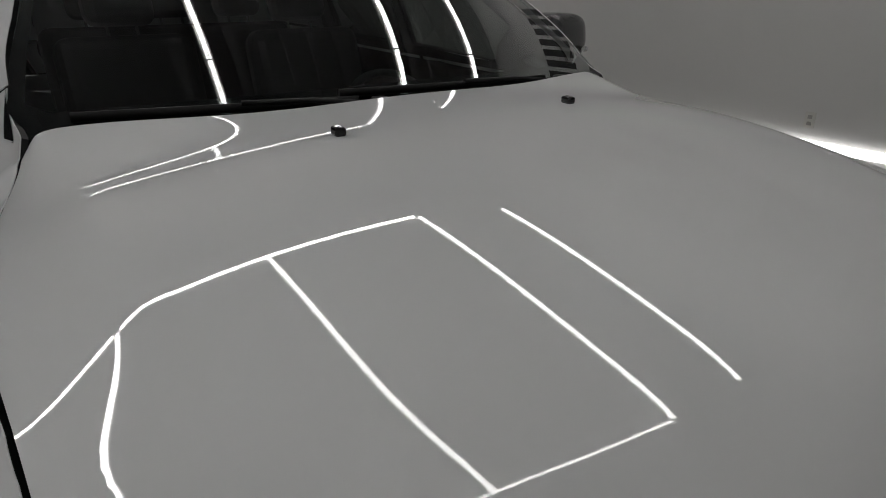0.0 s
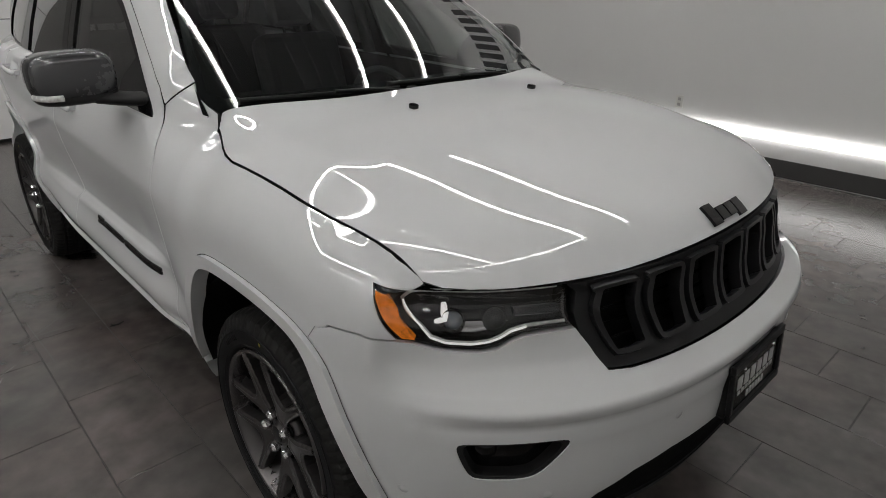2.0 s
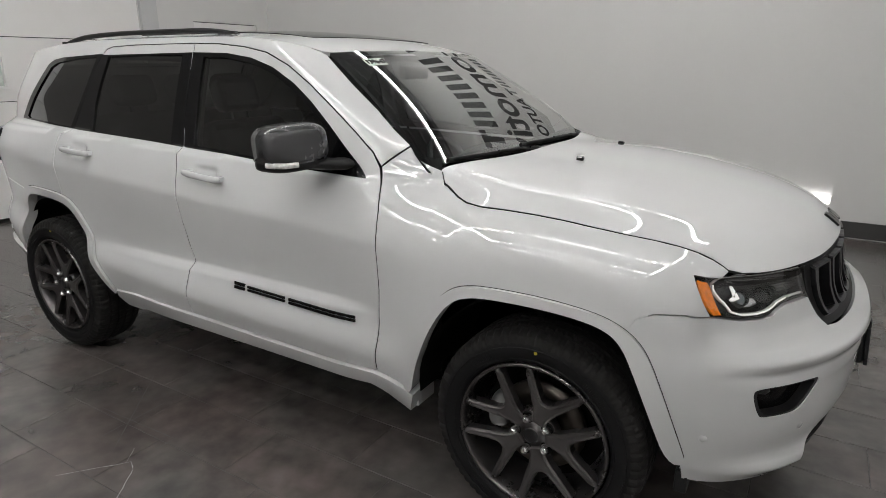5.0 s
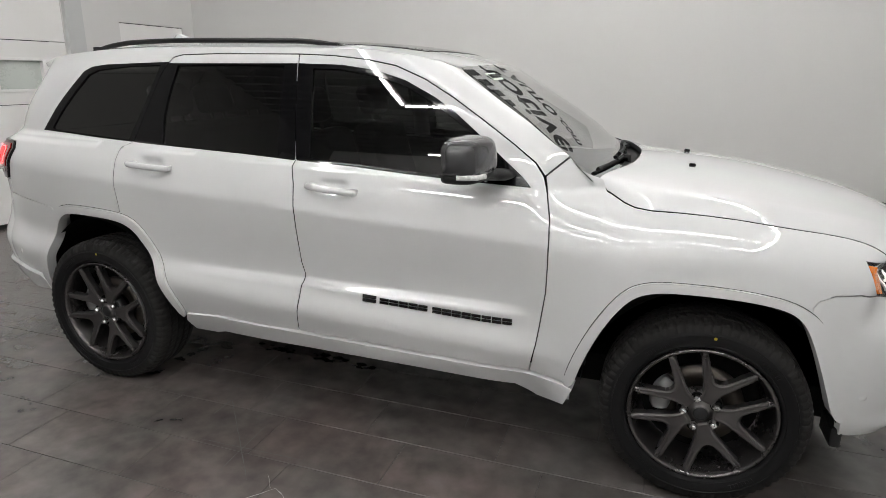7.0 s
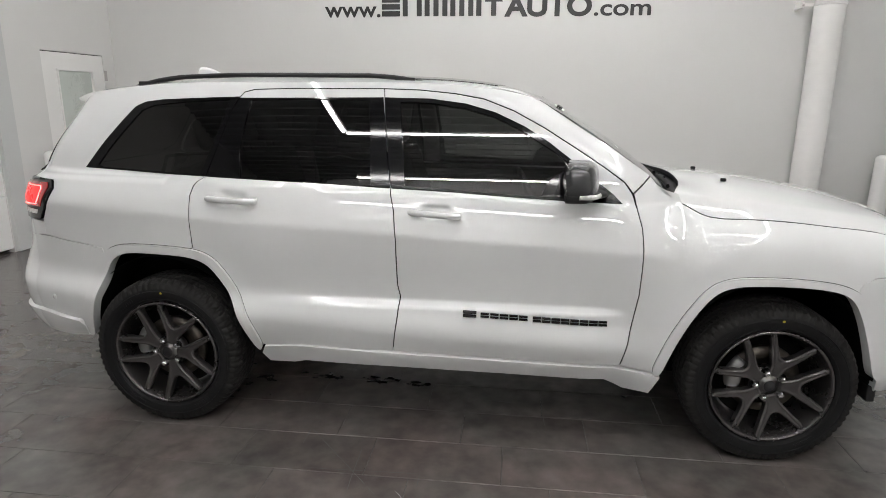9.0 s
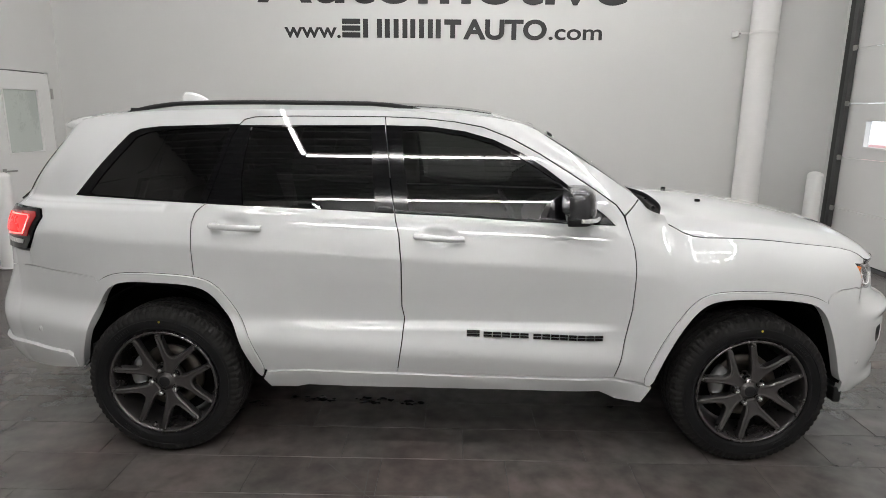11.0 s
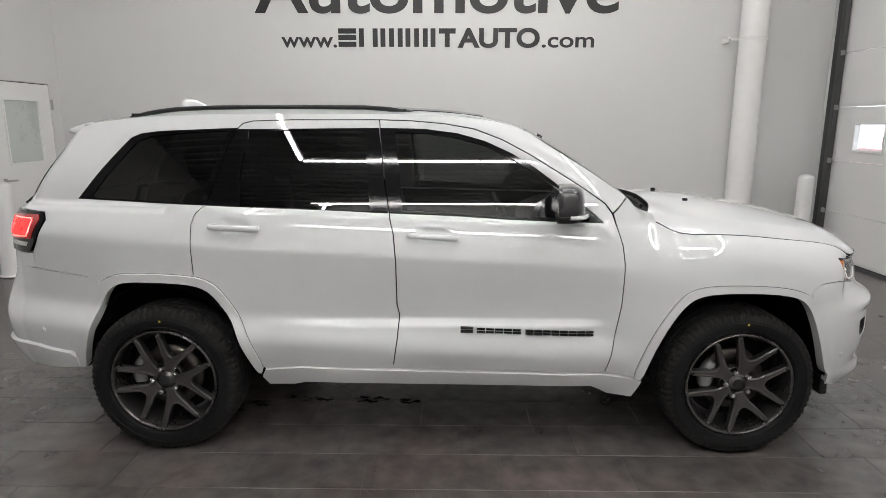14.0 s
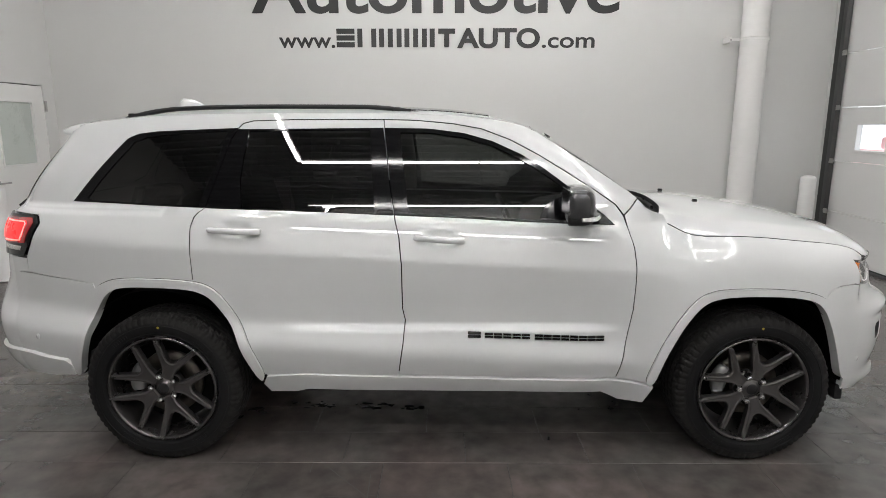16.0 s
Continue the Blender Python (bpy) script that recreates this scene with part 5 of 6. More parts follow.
panel("bumper_lip", tail_chart, both(half), WHITE_PAINT, rb, gap=0.025, off=0.02, depth=0.03)
half = [(UC, 1.60)] + on(tail_chart, [("y", 0.55, 1.60), ("x", -1.929, 1.63), ("x", -2.024, 1.52), ("x", -2.124, 1.38), ("x", -2.189, 1.236), ("y", 0.68, 1.236), ("y", 0.66, 1.015), ("x", -2.118, 1.016), ("x", -2.122, 0.945), ("y", 0.5, 0.90)]) + [(UC, 0.89)]
panel("tailgate", tail_chart, both(half), WHITE_PAINT, car, gap=0.04, depth=0.02)
half = [(UC, 1.575)] + on(tail_chart, [("y", 0.5, 1.575), ("y", 0.58, 1.54), ("y", 0.62, 1.30), ("y", 0.58, 1.24)]) + [(UC, 1.235)]
panel("rear_window", tail_chart, both(half), GLOSS_BLACK, car, gap=0.04, off=0.004, depth=0.01, label="dark rear window")
TL = [("x", -2.038, 1.226), ("x", -2.024, 1.19), ("x", -2.078, 1.088), ("x", -2.122, 1.028), ("y", 0.60, 1.02), ("y", 0.61, 1.10), ("y", 0.62, 1.22)]
for s in (1, -1):
    flip = (lambda pts: pts) if s > 0 else (lambda pts: [(2 * UC - u, z) for u, z in pts[::-1]])
    o = on(tail_chart, TL)
    tl = panel("tail_lamp", tail_chart, flip(o), GLOSS_BLACK, car, gap=0.02, off=0.010, depth=0.045, label="lit red tail lamp in a dark housing")
    red = on(tail_chart, [("x", -2.056, 1.212), ("x", -2.047, 1.19), ("x", -2.096, 1.098), ("y", 0.68, 1.088), ("y", 0.70, 1.205)])
    panel("red_lens", tail_chart, flip(red), RED_LENS, tl, gap=0.015, off=0.014, depth=0.006, label="red lens")
    inner = on(tail_chart, [("x", -2.086, 1.196), ("x", -2.080, 1.182), ("x", -2.112, 1.114), ("y", 0.69, 1.105), ("y", 0.70, 1.194)])
    panel("red_glow", tail_chart, flip(inner), mat("red_lit_lens", (0.5, 0.01, 0.01), 0.3, emit=((1.0, 0.03, 0.03), 0.55)), tl, gap=0.015, off=0.0155, depth=0.004)
    line = on(tail_chart, [("y", 0.74, 1.198), ("x", -2.090, 1.198), ("x", -2.081, 1.188), ("x", -2.099, 1.135), ("x", -2.115, 1.110), ("y", 0.76, 1.102)])
    pts = [tuple(float(c) for c in tail_chart(np.float64(u if s > 0 else 2 * UC - u), np.float64(z))) for u, z in resample(line, 0.01, closed=False)]
    pts = [(x - 0.011, y - s * 0.012, z) for x, y, z in pts]
    v, f = sweep(pts, 0.008, 0.008, sides=6)
    clear = on(tail_chart, [("x", -2.122, 1.080), ("x", -2.136, 1.058), ("y", 0.74, 1.058), ("y", 0.74, 1.080)])
    panel("reverse_lens", tail_chart, flip(clear), LAMP_CLEAR, tl, gap=0.015, off=0.014, depth=0.006, label="clear reversing lens")
    part("glow_line", mesh("glow_line", v, f), RED_GLOW, tl, "glowing red light line")
    # rear parking sensor
    v, f = lathe([(0.0, 0.003), (0.011, 0.003), (0.0125, 0.0), (0.0155, 0.0015), (0.0165, -0.002)], 24)
    q = part("parking_sensor", mesh("parking_sensor", v, f), WHITE_PAINT, rb)
    q.location = (-2.10, -s * (float(skin(-2.10, 0.62)) + 0.001), 0.62)
    q.rotation_euler = (0, 0, math.pi - 0.5 if s > 0 else 0.5)
# spoiler and fin aerial
v, f, N = [], [], 20
for i in range(N + 1):
    k = -1 + 2 * i / N
    y = 0.60 * k
    c = 1 - abs(k) ** 3
    x0, x1 = -1.86, -2.0 - 0.075 * c
    zt = float(roof_chart(np.float64(-1.86), np.float64(y))[2])
    v += [(x0, y, zt + 0.002), ((x0 + x1) / 2, y, zt - 0.012), (x1, y, zt - 0.038 + 0.014 * c), (x1 + 0.008, y, zt - 0.055 + 0.014 * c), (x0 - 0.03, y, zt - 0.085)]
for i in range(N):
    for j in range(4):
        f.append((5 * i + j, 5 * i + j + 1, 5 * i + j + 6, 5 * i + j + 5))
f += [(0, 4, 3, 2, 1), tuple(5 * N + j for j in range(5))]
part("roof_spoiler", mesh("roof_spoiler", v, f), WHITE_PAINT, car)
v, f = [], []
for i in range(13):
    t = i / 12
    h = 0.082 * (1 - t ** 2.2) ** 0.9 if t > 0.12 else 0.082 * (t / 0.12) ** 0.5
    x, w = -1.66 + 0.19 * t, 0.030 * (1 - 0.5 * t)
    zb = float(roof_chart(np.float64(x), np.float64(0))[2]) - 0.003
    v += [(x, -w, zb), (x, -w * 0.45, zb + h * 0.75), (x, 0, zb + h), (x, w * 0.45, zb + h * 0.75), (x, w, zb)]
for i in range(12):
    for j in range(4):
        f.append((5 * i + j, 5 * i + j + 5, 5 * i + j + 6, 5 * i + j + 1))
part("fin_aerial", mesh("fin_aerial", v, f), WHITE_PAINT, car)
# roof rails
for s in (1, -1):
    xs = np.linspace(-1.70, -0.19, 30)
    pts = []
    for x in xs:
        t = (x + 1.70) / 1.51
        zr = float(roof_chart(np.float64(x), np.float64(0.56))[2])
        pts.append((x, -s * (0.565 + 0.01 * math.sin(math.pi * t)), zr - 0.004 + 0.021 * min(1, 6 * t, 6 * (1 - t)) ** 0.7))
    v, f = sweep(pts, 0.040, 0.024, sides=10, taper=lambda t: min(1, 0.25 + 9 * min(t, 1 - t)))
    rl = part("roof_rail", mesh("roof_rail", v, f), MATT_BLACK, car, "black roof rail")
    for x in (-1.62, -0.28):
        part("rail_foot", boxes([(x - 0.05, min(-s * 0.55, -s * 0.585), float(roof_chart(np.float64(x), np.float64(0.57))[2]) - 0.01, x + 0.05, max(-s * 0.55, -s * 0.585), float(roof_chart(np.float64(x), np.float64(0.57))[2]) + 0.012)], 0.004), MATT_BLACK, rl)

# ---- under the skin ----
for row in [(-1.95, -0.62, 0.29, 2.15, 0.62, 0.42), (-0.95, -0.84, 0.33, 0.93, 0.84, 0.42), (1.02, -0.50, 0.4, 2.1, 0.50, 0.98), (-2.1, -0.52, 0.42, -1.0, 0.52, 0.9),
                         (-0.2, -0.05, 0.22, 1.2, 0.08, 0.28), (1.0, -0.70, 0.9, 1.9, 0.70, 1.02)]:
    part("underbody_panel", box(*row), DEEP_BLACK, car)
for cx in (1.4575, -1.4575):
    for s in (1, -1):
        v, f, n = [], [], 28
        for i in range(n + 1):
            a = math.pi * i / n
            x, z = cx + 0.462 * math.cos(a), 0.40 + 0.475 * math.sin(a)
            yo = min(float(skin(np.clip(x, -2.1, 2.1), max(z, 0.4))) - 0.01, 0.93)
            v += [(x, -s * yo, z), (x, -s * 0.50, z), (cx, -s * 0.50, 0.40)]
        for i in range(n):
            f += [(3 * i, 3 * i + 1, 3 * i + 4, 3 * i + 3), (3 * i + 1, 3 * i + 2, 3 * i + 5, 3 * i + 4)]
        part("wheel_liner", mesh("wheel_liner", v, f), DEEP_BLACK, car)
# mud flap stubs below the nose
for s in (1, -1):
    part("air_dam", boxes([(1.915, min(-s * 0.85, -s * 0.70), 0.29, 1.955, max(-s * 0.85, -s * 0.70), 0.37)], 0.008), MATT_BLACK, car)
    part("sill_bracket", boxes([(0.93, min(-s * 0.86, -s * 0.74), 0.30, 0.955, max(-s * 0.86, -s * 0.74), 0.40)], 0.004), WHITE_PAINT, car)
part("tailpipe_box", boxes([(-2.15, -0.3, 0.34, -1.9, 0.3, 0.44)], 0.03), DEEP_BLACK, car)

# ---- cabin ----
panel("headliner", roof_chart, [(0.30, -0.6), (0.30, 0.6), (-1.85, 0.6), (-1.85, -0.6)], LINER, car, gap=0.12, off=-0.035, depth=0)
part("cabin_floor", boxes([(-1.95, -0.74, 0.42, 1.0, 0.74, 0.50)]), DASH, car)
part("firewall", boxes([(0.98, -0.76, 0.42, 1.0, 0.76, 1.16)]), DASH, car)
# dashboard
v, f = [], []
prof = [(0.98, 1.18), (0.80, 1.165), (0.62, 1.135), (0.52, 1.09), (0.48, 1.02), (0.50, 0.90), (0.58, 0.78), (0.66, 0.60)]
ys = np.linspace(-0.74, 0.74, 25)
for y in ys:
    hump = 0.045 * math.exp(-((y - 0.37) / 0.17) ** 2)
    for k, (x, z) in enumerate(prof):
        v.append((x - (hump if k in (2, 3) else 0), y, z + (hump if k in (1, 2, 3) else 0)))
for i in range(len(ys) - 1):
    for j in range(len(prof) - 1):
        f.append((i * 8 + j, i * 8 + j + 1, i * 8 + j + 9, i * 8 + j + 8))
dash = part("dashboard", mesh("dashboard", v, f), DASH, car)
part("screen", box(0.452, -0.12, 0.93, 0.475, 0.12, 1.07, 0.006), GLOSS_BLACK, dash)
part("centre_console", box(-0.35, -0.12, 0.5, 0.52, 0.12, 0.78, 0.03), DASH, car)
wheel_ = new("steering_wheel")
wheel_.parent = car
wheel_.matrix_basis = pose(0.38, 0.37, 1.03, 0, -28, 0)
ring = [(0, 0.185 * math.cos(a), 0.185 * math.sin(a)) for a in np.linspace(0, 2 * math.pi, 40, endpoint=False)]
v, f = sweep(ring, 0.03, 0.03, closed=True, up=(1, 0, 0))
part("rim", mesh("rim", v, f), SEAT, wheel_)
part("hub", boxes([(-0.03, -0.07, -0.06, 0.02, 0.07, 0.06), (-0.012, -0.18, -0.02, 0.008, 0.18, 0.02), (-0.012, -0.025, -0.18, 0.008, 0.025, 0.0)], 0.008), DASH, wheel_)


def seat(x, y, w):
    st = new("seat")
    st.parent = car
    st.location = (x, y, 0.0)
    part("cushion", box(-0.05, -w / 2, 0.62, 0.48, w / 2, 0.78, 0.05, 3), SEAT, st)
    b = part("backrest", box(-0.08, -w / 2, 0.0, 0.08, w / 2, 0.62, 0.06, 3), SEAT, st)
    b.matrix_basis = pose(-0.08, 0, 0.72, 0, -16, 0)
    for dy in ([0.0] if w < 0.7 else [-0.36, 0.0, 0.36]):
        h = part("headrest", box(-0.05, -0.13, 0.66, 0.06, 0.13, 0.84, 0.045, 3), SEAT, st)
        h.matrix_basis = pose(-0.08, dy, 0.72, 0, -16, 0)
        p = part("headrest_post", boxes([(-0.006, -0.06, 0.58, 0.006, -0.048, 0.68), (-0.006, 0.048, 0.58, 0.006, 0.06, 0.68)]), CHROME, h)
    return st


seat(-0.22, -0.37, 0.52), seat(-0.22, 0.37, 0.52), seat(-1.12, 0.0, 1.28)
part("rear_mirror", box(0.36, -0.11, 1.52, 0.40, 0.11, 1.585, 0.015), DASH, car)
for s in (1, -1):
    v, f = sweep([(-0.33, -s * 0.80, 1.2), (-0.335, -s * 0.745, 1.45), (-0.36, -s * 0.67, 1.66)], 0.12, 0.05, sides=8)
    part("inner_pillar", mesh("inner_pillar", v, f), LINER, car)

# ---- wheels ----
def build_wheel():
    w = new("wheel")
    tyre = [(0.2745, -0.112), (0.2765, -0.122), (0.288, -0.1285), (0.3200, -0.133), (0.3450, -0.129), (0.3680, -0.119), (0.3760, -0.110), (0.3815, -0.096), (0.3835, -0.078), (0.3775, -0.074), (0.3775, -0.064), (0.3848, -0.060), (0.3855, -0.030), (0.3775, -0.027), (0.3775, -0.017), (0.3855, -0.013),
            (0.3855, 0.013), (0.3775, 0.017), (0.3775, 0.027), (0.3855, 0.030), (0.3848, 0.060), (0.3775, 0.064), (0.3775, 0.074), (0.3835, 0.078), (0.3815, 0.096), (0.3760, 0.110), (0.3680, 0.119), (0.3450, 0.129), (0.3200, 0.133), (0.285, 0.128), (0.268, 0.118)]
    def blocks(i, k, r):
        if 4 <= k <= 7 or 22 <= k <= 25:
            return r - (0.0 if i % 3 else 0.0065)
        if k in (10, 11, 18, 19):
            return r - (0.006 if (i + 1) % 3 == 0 else 0.0)
        if k in (14, 15):
            return r - (0.004 if i % 4 == 0 else 0.0)
        return r
    v, f = lathe(tyre, 216, "y", shape=blocks)
    me = mesh("tyre", v, f)
    me.materials.append(RUBBER)
    me.materials.append(TREAD)
    per = len(tyre) - 1
    for p in me.polygons:
        if 4 <= p.index % per <= per - 5:
            p.use_smooth, p.material_index = False, 1
    ty = part("tyre", me, RUBBER, w)
    for r, wd in ((0.330, 0.0016), (0.290, 0.0016)):
        yy = -0.1335 if r > 0.3 else -0.1300
        v, f = lathe([(r - 0.002, yy + 0.002), (r - 0.001, yy - 0.0008), (r + 0.001, yy - 0.0008), (r + 0.002, yy + 0.002)], 96)
        part("sidewall_ring", mesh("sidewall_ring", v, f), RUBBER, ty)
    # raised sidewall marks as plain bars
    for a0 in (0.5, 2.4, 3.6, 5.4):
        for k in range(7):
            a = a0 + k * 0.045
            bm = box(-0.0035, -0.1345, -0.009, 0.0035, -0.131, 0.009, 0.001)
            q = part("sidewall_mark", bm, RUBBER, ty)
            q.matrix_basis = Matrix.Rotation(-a, 4, "Y") @ Matrix.Translation((0, 0.0005, 0.311))
    v, f = lathe([(0.0, 0.0), (0.006, 0.0)], 12)
    dot = part("paint_dot", mesh("paint_dot", [(0, 0, 0)] + v[1::2], [(0, i, i % 12 + 1) for i in range(1, 13)]), mat("yellow_dot", (0.5, 0.4, 0.03), 0.5), ty, "small yellow paint dot")
    dot.matrix_basis = Matrix.Rotation(radians(2), 4, "Y") @ Matrix.Translation((-0.0, -0.1345, 0.322))
    barrel = [(0.272, -0.118), (0.270, -0.128), (0.262, -0.129), (0.257, -0.122), (0.252, -0.105), (0.240, -0.06), (0.228, 0.0), (0.222, 0.06), (0.225, 0.11), (0.262, 0.118)]
    v, f = lathe(barrel, 96)
    rim = part("rim", mesh("rim", v, f), RIM, w, "dark grey five-spoke alloy rim")
    # one forked spoke: a stem that splits into two tapering prongs
    half = [(0.0, 0.137), (0.010, 0.139), (0.022, 0.147), (0.040, 0.170), (0.062, 0.203), (0.085, 0.2360), (0.0925, 0.2440), (0.0985, 0.2415), (0.1040, 0.2300), (0.101, 0.214), (0.082, 0.182), (0.057, 0.137), (0.040, 0.108), (0.032, 0.088), (0.027, 0.064), (0.024, 0.045)]
    fork = [(u, r) for u, r in half[::-1]] + [(-u, r) for u, r in half[1:]]
    ring = resample(fork, 0.004)

    def spoke_chart(u, v):
        p = np.stack([np.ravel(u), np.ravel(v)], 1)
        d = np.sqrt(((p[:, None, :] - ring[None, :, :]) ** 2).sum(2).min(1)).reshape(np.shape(u))
        r = np.hypot(u, v)
        return u, -5.090 - 0.11 * r - 0.010 * step(d, -0.004, 0.0085) + 0.003 * step(d, 0.006, 0.014), v

    sp = panel("spoke", spoke_chart, fork, RIM, rim, gap=0.0048, depth=0.034)
    for k in range(5):
        q = sp if k == 0 else part("spoke", sp.data, RIM, rim)
        q.matrix_basis = Matrix.Rotation(radians(19 + 72 * k), 4, "Y") @ Matrix.Translation((0, 5.0, 0))
    v, f = lathe([(0.0, -0.112), (0.028, -0.112), (0.031, -0.109), (0.033, -0.100), (0.060, -0.098), (0.082, -0.088), (0.086, -0.05), (0.05, -0.03)], 60)
    part("hub", mesh("hub", v, f), RIM, rim)
    v, f = lathe([(0.0, -0.1145), (0.024, -0.1145), (0.027, -0.1125), (0.0275, -0.110)], 36)
    part("centre_cap", mesh("centre_cap", v, f), GRILLE_GREY, rim, "dark centre cap")
    nut = lathe([(0.0, -0.1275), (0.007, -0.127), (0.0122, -0.1225), (0.0145, -0.118), (0.0150, -0.09)], 6)
    seatv = lathe([(0.013, -0.0935), (0.017, -0.0925), (0.0185, -0.101), (0.0205, -0.102), (0.022, -0.094)], 18)
    nm, sm = mesh("lug_nut", *nut, smooth=False), mesh("lug_seat", *seatv)
    for k in range(5):
        a = radians(-17 + 72 * k)
        q = part("lug_nut", nm, CHROME, rim, "chrome lug nut")
        q.location = (0.0635 * math.sin(a), 0.0, 0.0635 * math.cos(a))
        q = part("lug_seat", sm, DEEP_BLACK, rim)
        q.location = (0.0635 * math.sin(a), 0.0, 0.0635 * math.cos(a))
    v, f = lathe([(0.07, -0.02), (0.09, -0.025), (0.09, -0.03), (0.162, -0.03), (0.162, -0.005), (0.09, -0.005)], 72)
    part("brake_disc", mesh("brake_disc", v, f), STEEL, w)
    v, f = lathe([(0.0, 0.02), (0.22, 0.02)], 40)
    part("dust_shield", mesh("dust_shield", v, f), DEEP_BLACK, w)
    cal = []
    for k in range(9):
        a = radians(-100 + 6.5 * k)
        cal.append((0.148 * math.sin(a), -0.055, 0.148 * math.cos(a)))
    v, f = sweep(cal, 0.085, 0.062, up=(0, 1, 0), sides=10, taper=lambda t: 1 - 0.25 * abs(2 * t - 1) ** 3)
    part("brake_caliper", mesh("brake_caliper", v, f), CALIPER, w, "silver brake caliper")
    return w


wheel = build_wheel()
wheel.parent = car
HUB_Y = 0.8105
for x, s in ((1.4575, 1), (-1.4575, 1), (1.4575, -1), (-1.4575, -1)):
    m = pose(x, -s * HUB_Y, 0.3755, 0, 0, 0 if s > 0 else 180)
    if (x, s) == (1.4575, 1):
        wheel.matrix_basis = m
    else:
        copy_thing(wheel, m)


# ---- small things on the floor ----
rng = random.Random(4)
def spill(x, y, n, spread):
    v, f = [], []
    for _ in range(n):
        cx, cy, r = x + rng.gauss(0, spread), y + rng.gauss(0, spread * 0.35), rng.uniform(0.004, 0.016)
        b, m = len(v), 9
        v.append((cx, cy, FLOOR + 0.0032))
        for k in range(m):
            a, q = 2 * math.pi * k / m, r * rng.uniform(0.5, 1.6)
            v.append((cx + 1.8 * q * math.cos(a), cy + q * math.sin(a), FLOOR + 0.0012))
        f += [(b, b + 1 + k, b + 1 + (k + 1) % m) for k in range(m)]
    return mesh("puddle", v, f)


for x, y, n, sp in ((-0.83, -0.31, 16, 0.07), (-0.50, -0.31, 14, 0.06), (-0.25, -0.35, 8, 0.04)):
    tagged(part("oil_puddle", spill(x, y, n, sp), WET), "small wet dark drips on the tiles", "puddle", "drips under the car", kind="stuff")


# dark scratches and dirt-filled nicks in the tiles
def scratches(lines):
    v, f = [], []
    for (x0, y0), (x1, y1), w in lines:
        a, b = Vector((x0, y0)), Vector((x1, y1))
        n = max(3, int((b - a).length / 0.03))
        side_ = Vector((a.y - b.y, b.x - a.x)).normalized()
        base = len(v)
        for k in range(n + 1):
            p = a.lerp(b, k / n) + side_ * rng.uniform(-0.0015, 0.0015)
            hw = w * 0.5 * rng.uniform(0.4, 1.2) * (0.25 if k in (0, n) else 1)
            v += [(*(p + side_ * hw), FLOOR + 0.0012), (*(p - side_ * hw), FLOOR + 0.0012)]
        f += [(base + 2 * k, base + 2 * k + 1, base + 2 * k + 3, base + 2 * k + 2) for k in range(n)]
    return mesh("scratches", v, f)


DIRT = mat("dark_floor_dirt", (0.035, 0.031, 0.029), 0.7, var=0.3, fine=90)
marks = [((-0.72, -0.905), (-0.335, -1.335), 0.004), ((-0.722, -0.90), (-0.72, -1.05), 0.006), ((-0.42, -1.05), (-0.406, -1.42), 0.004), ((-0.64, -1.243), (-0.11, -1.224), 0.004),
         ((-0.112, -1.215), (-0.11, -1.33), 0.005), ((0.464, -0.64), (0.47, -0.735), 0.008), ((-0.95, -0.63), (-0.79, -0.64), 0.010), ((-0.335, -1.335), (-0.26, -1.42), 0.003), ((0.18, -0.49), (0.30, -0.50), 0.007)]
tagged(part("floor_scratches", scratches(marks), DIRT), "dark scratches and dirty nicks in the tiles", "scratch", kind="stuff")
FILM = mat("torn_clear_film", (0.30, 0.29, 0.28), 0.2, var=0.1)
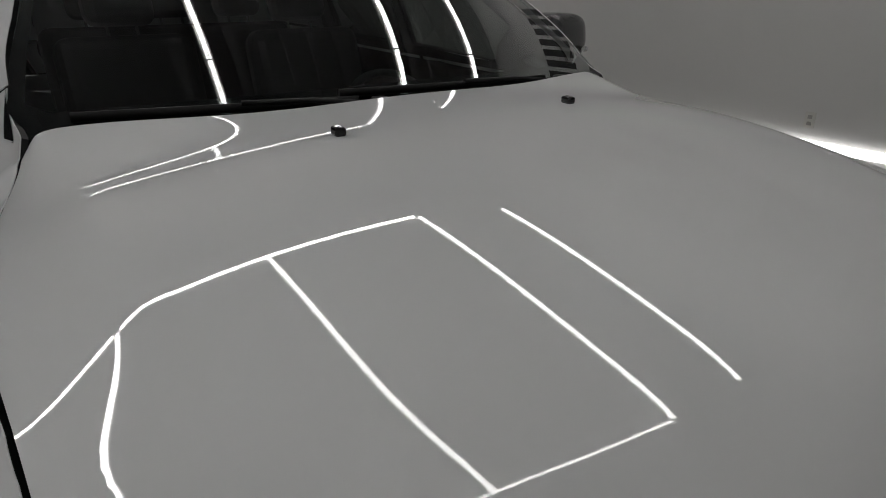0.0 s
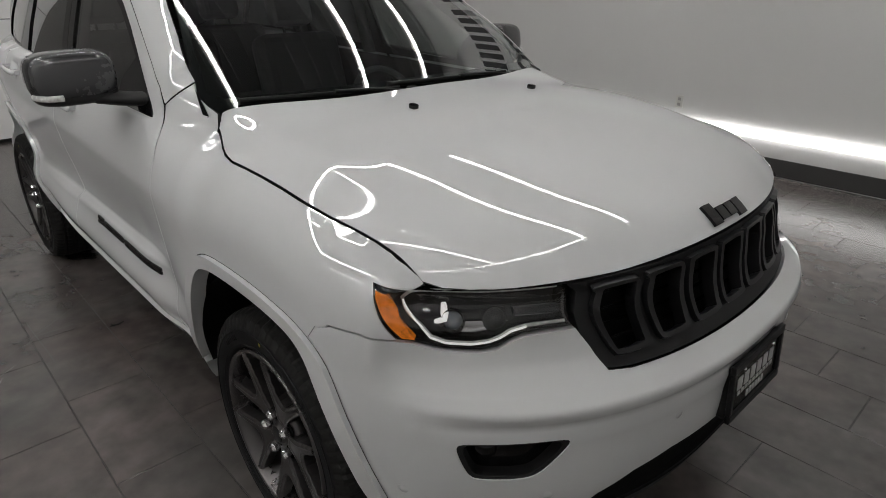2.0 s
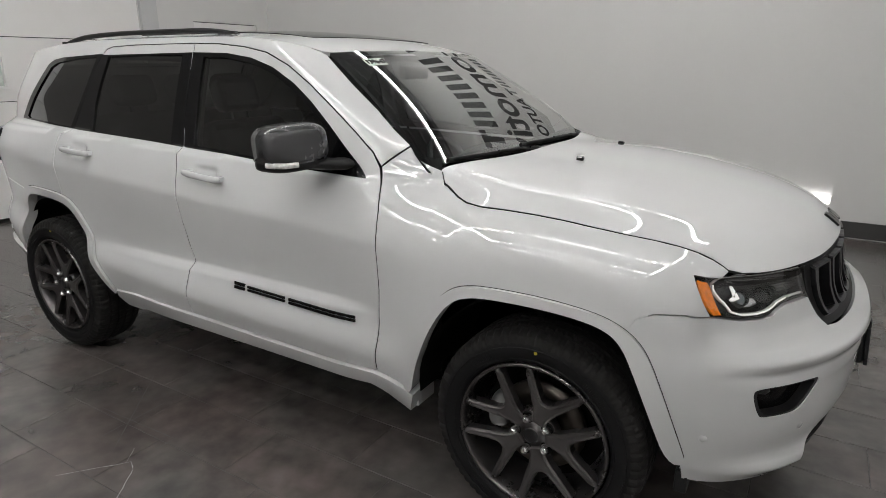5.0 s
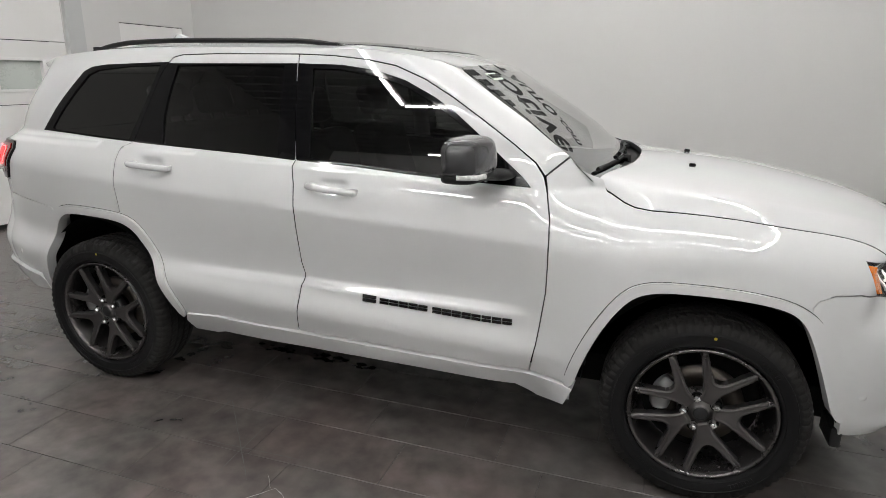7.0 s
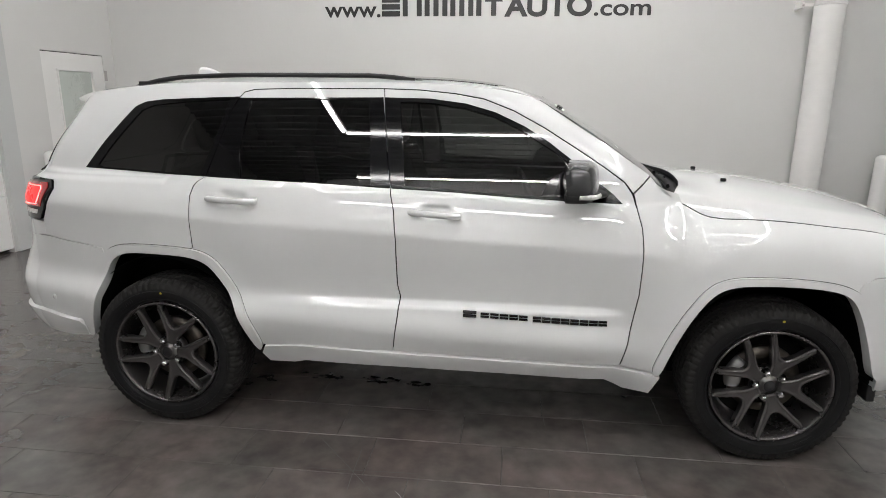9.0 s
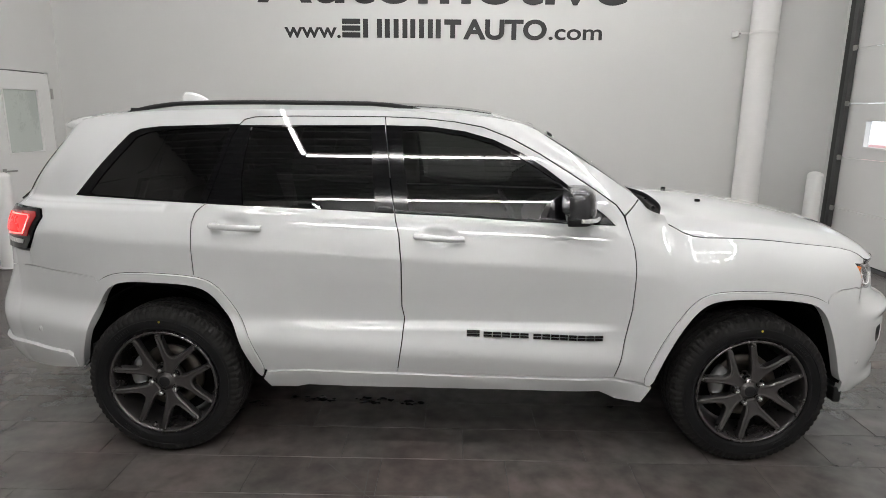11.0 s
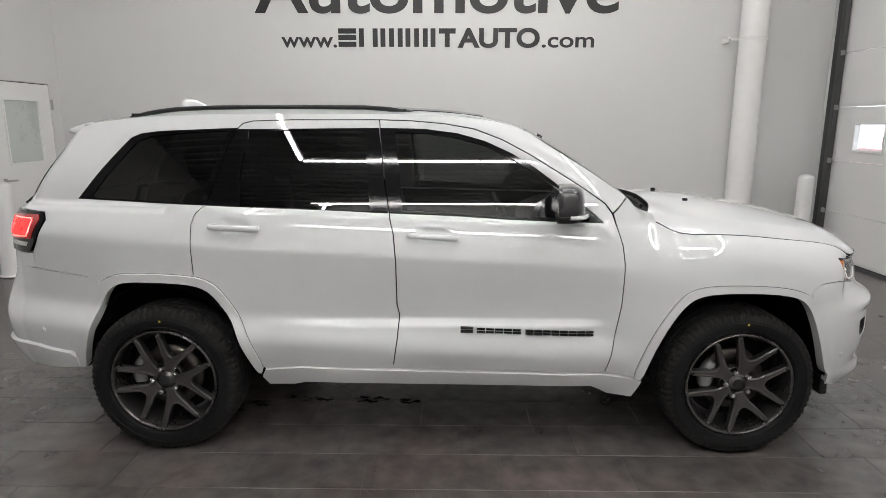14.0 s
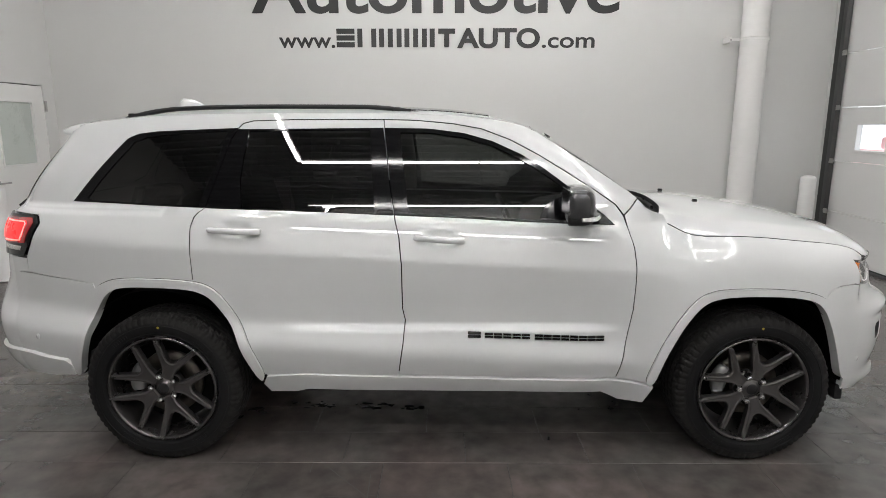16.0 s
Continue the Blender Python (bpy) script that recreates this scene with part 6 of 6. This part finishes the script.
film = [((-0.30, -1.64), (-0.12, -1.425), 0.004), ((-0.12, -1.425), (-0.07, -1.45), 0.004), ((-0.07, -1.45), (0.10, -1.66), 0.004), ((-0.14, -1.43), (-0.20, -1.36), 0.003)]
tagged(part("film_edge", scratches(film), FILM), "thin pale edge of torn film on the tiles", "film", kind="stuff")


# ---- floor tiles ----
def tile_mesh(w, name="tile"):
    bm = box(0, 0.002, -0.009, w - 0.0035, TILE_Y - 0.0015, 0.0, 0.0012, 1)
    me = bpy.data.meshes.new(name)
    bm.to_mesh(me)
    bm.free()
    me.materials.append(TILE)
    return me


whole = tile_mesh(TILE_X)
far = []
top_line = 2.787
k0 = math.floor((top_line - NORTH) / TILE_Y)
k1 = math.ceil((top_line - SOUTH) / TILE_Y)
for k in range(k0, k1):
    y = top_line - (k + 1) * TILE_Y
    shift = (2.10 + 0.2095 * k) % TILE_X
    n0 = math.floor((WEST - shift) / TILE_X)
    for n in range(n0, math.ceil((EAST - shift) / TILE_X)):
        x = shift + n * TILE_X
        if abs(x) < 2.9 and -2.5 < y < 3.9 and (abs(y - 0.2) > 0.65 or abs(x) > 1.9):
            ob = new("tile", whole)
            ob.location, ob.parent = (x, y, FLOOR + 0.0003 * math.sin(37 * n + 11 * k)), floor
        else:
            far.append((x, y))
rest = [(max(x, WEST), max(y, SOUTH) + 0.001, FLOOR - 0.009, min(x + TILE_X - 0.0035, EAST), min(y + TILE_Y - 0.0015, NORTH), FLOOR) for x, y in far if x + TILE_X > WEST + 0.02 and y + TILE_Y > SOUTH + 0.02]
verts, faces = [], []
for x0, y0, z0, x1, y1, z1 in rest:
    b = len(verts)
    verts += [(x0, y0, z0), (x1, y0, z0), (x1, y1, z0), (x0, y1, z0), (x0, y0, z1), (x1, y0, z1), (x1, y1, z1), (x0, y1, z1)]
    faces += [(b + 4, b + 5, b + 6, b + 7), (b, b + 1, b + 5, b + 4), (b + 1, b + 2, b + 6, b + 5), (b + 2, b + 3, b + 7, b + 6), (b + 3, b, b + 4, b + 7)]
tagged(part("far_tiles", mesh("far_tiles", verts, faces, smooth=False), TILE, floor), kind="stuff")
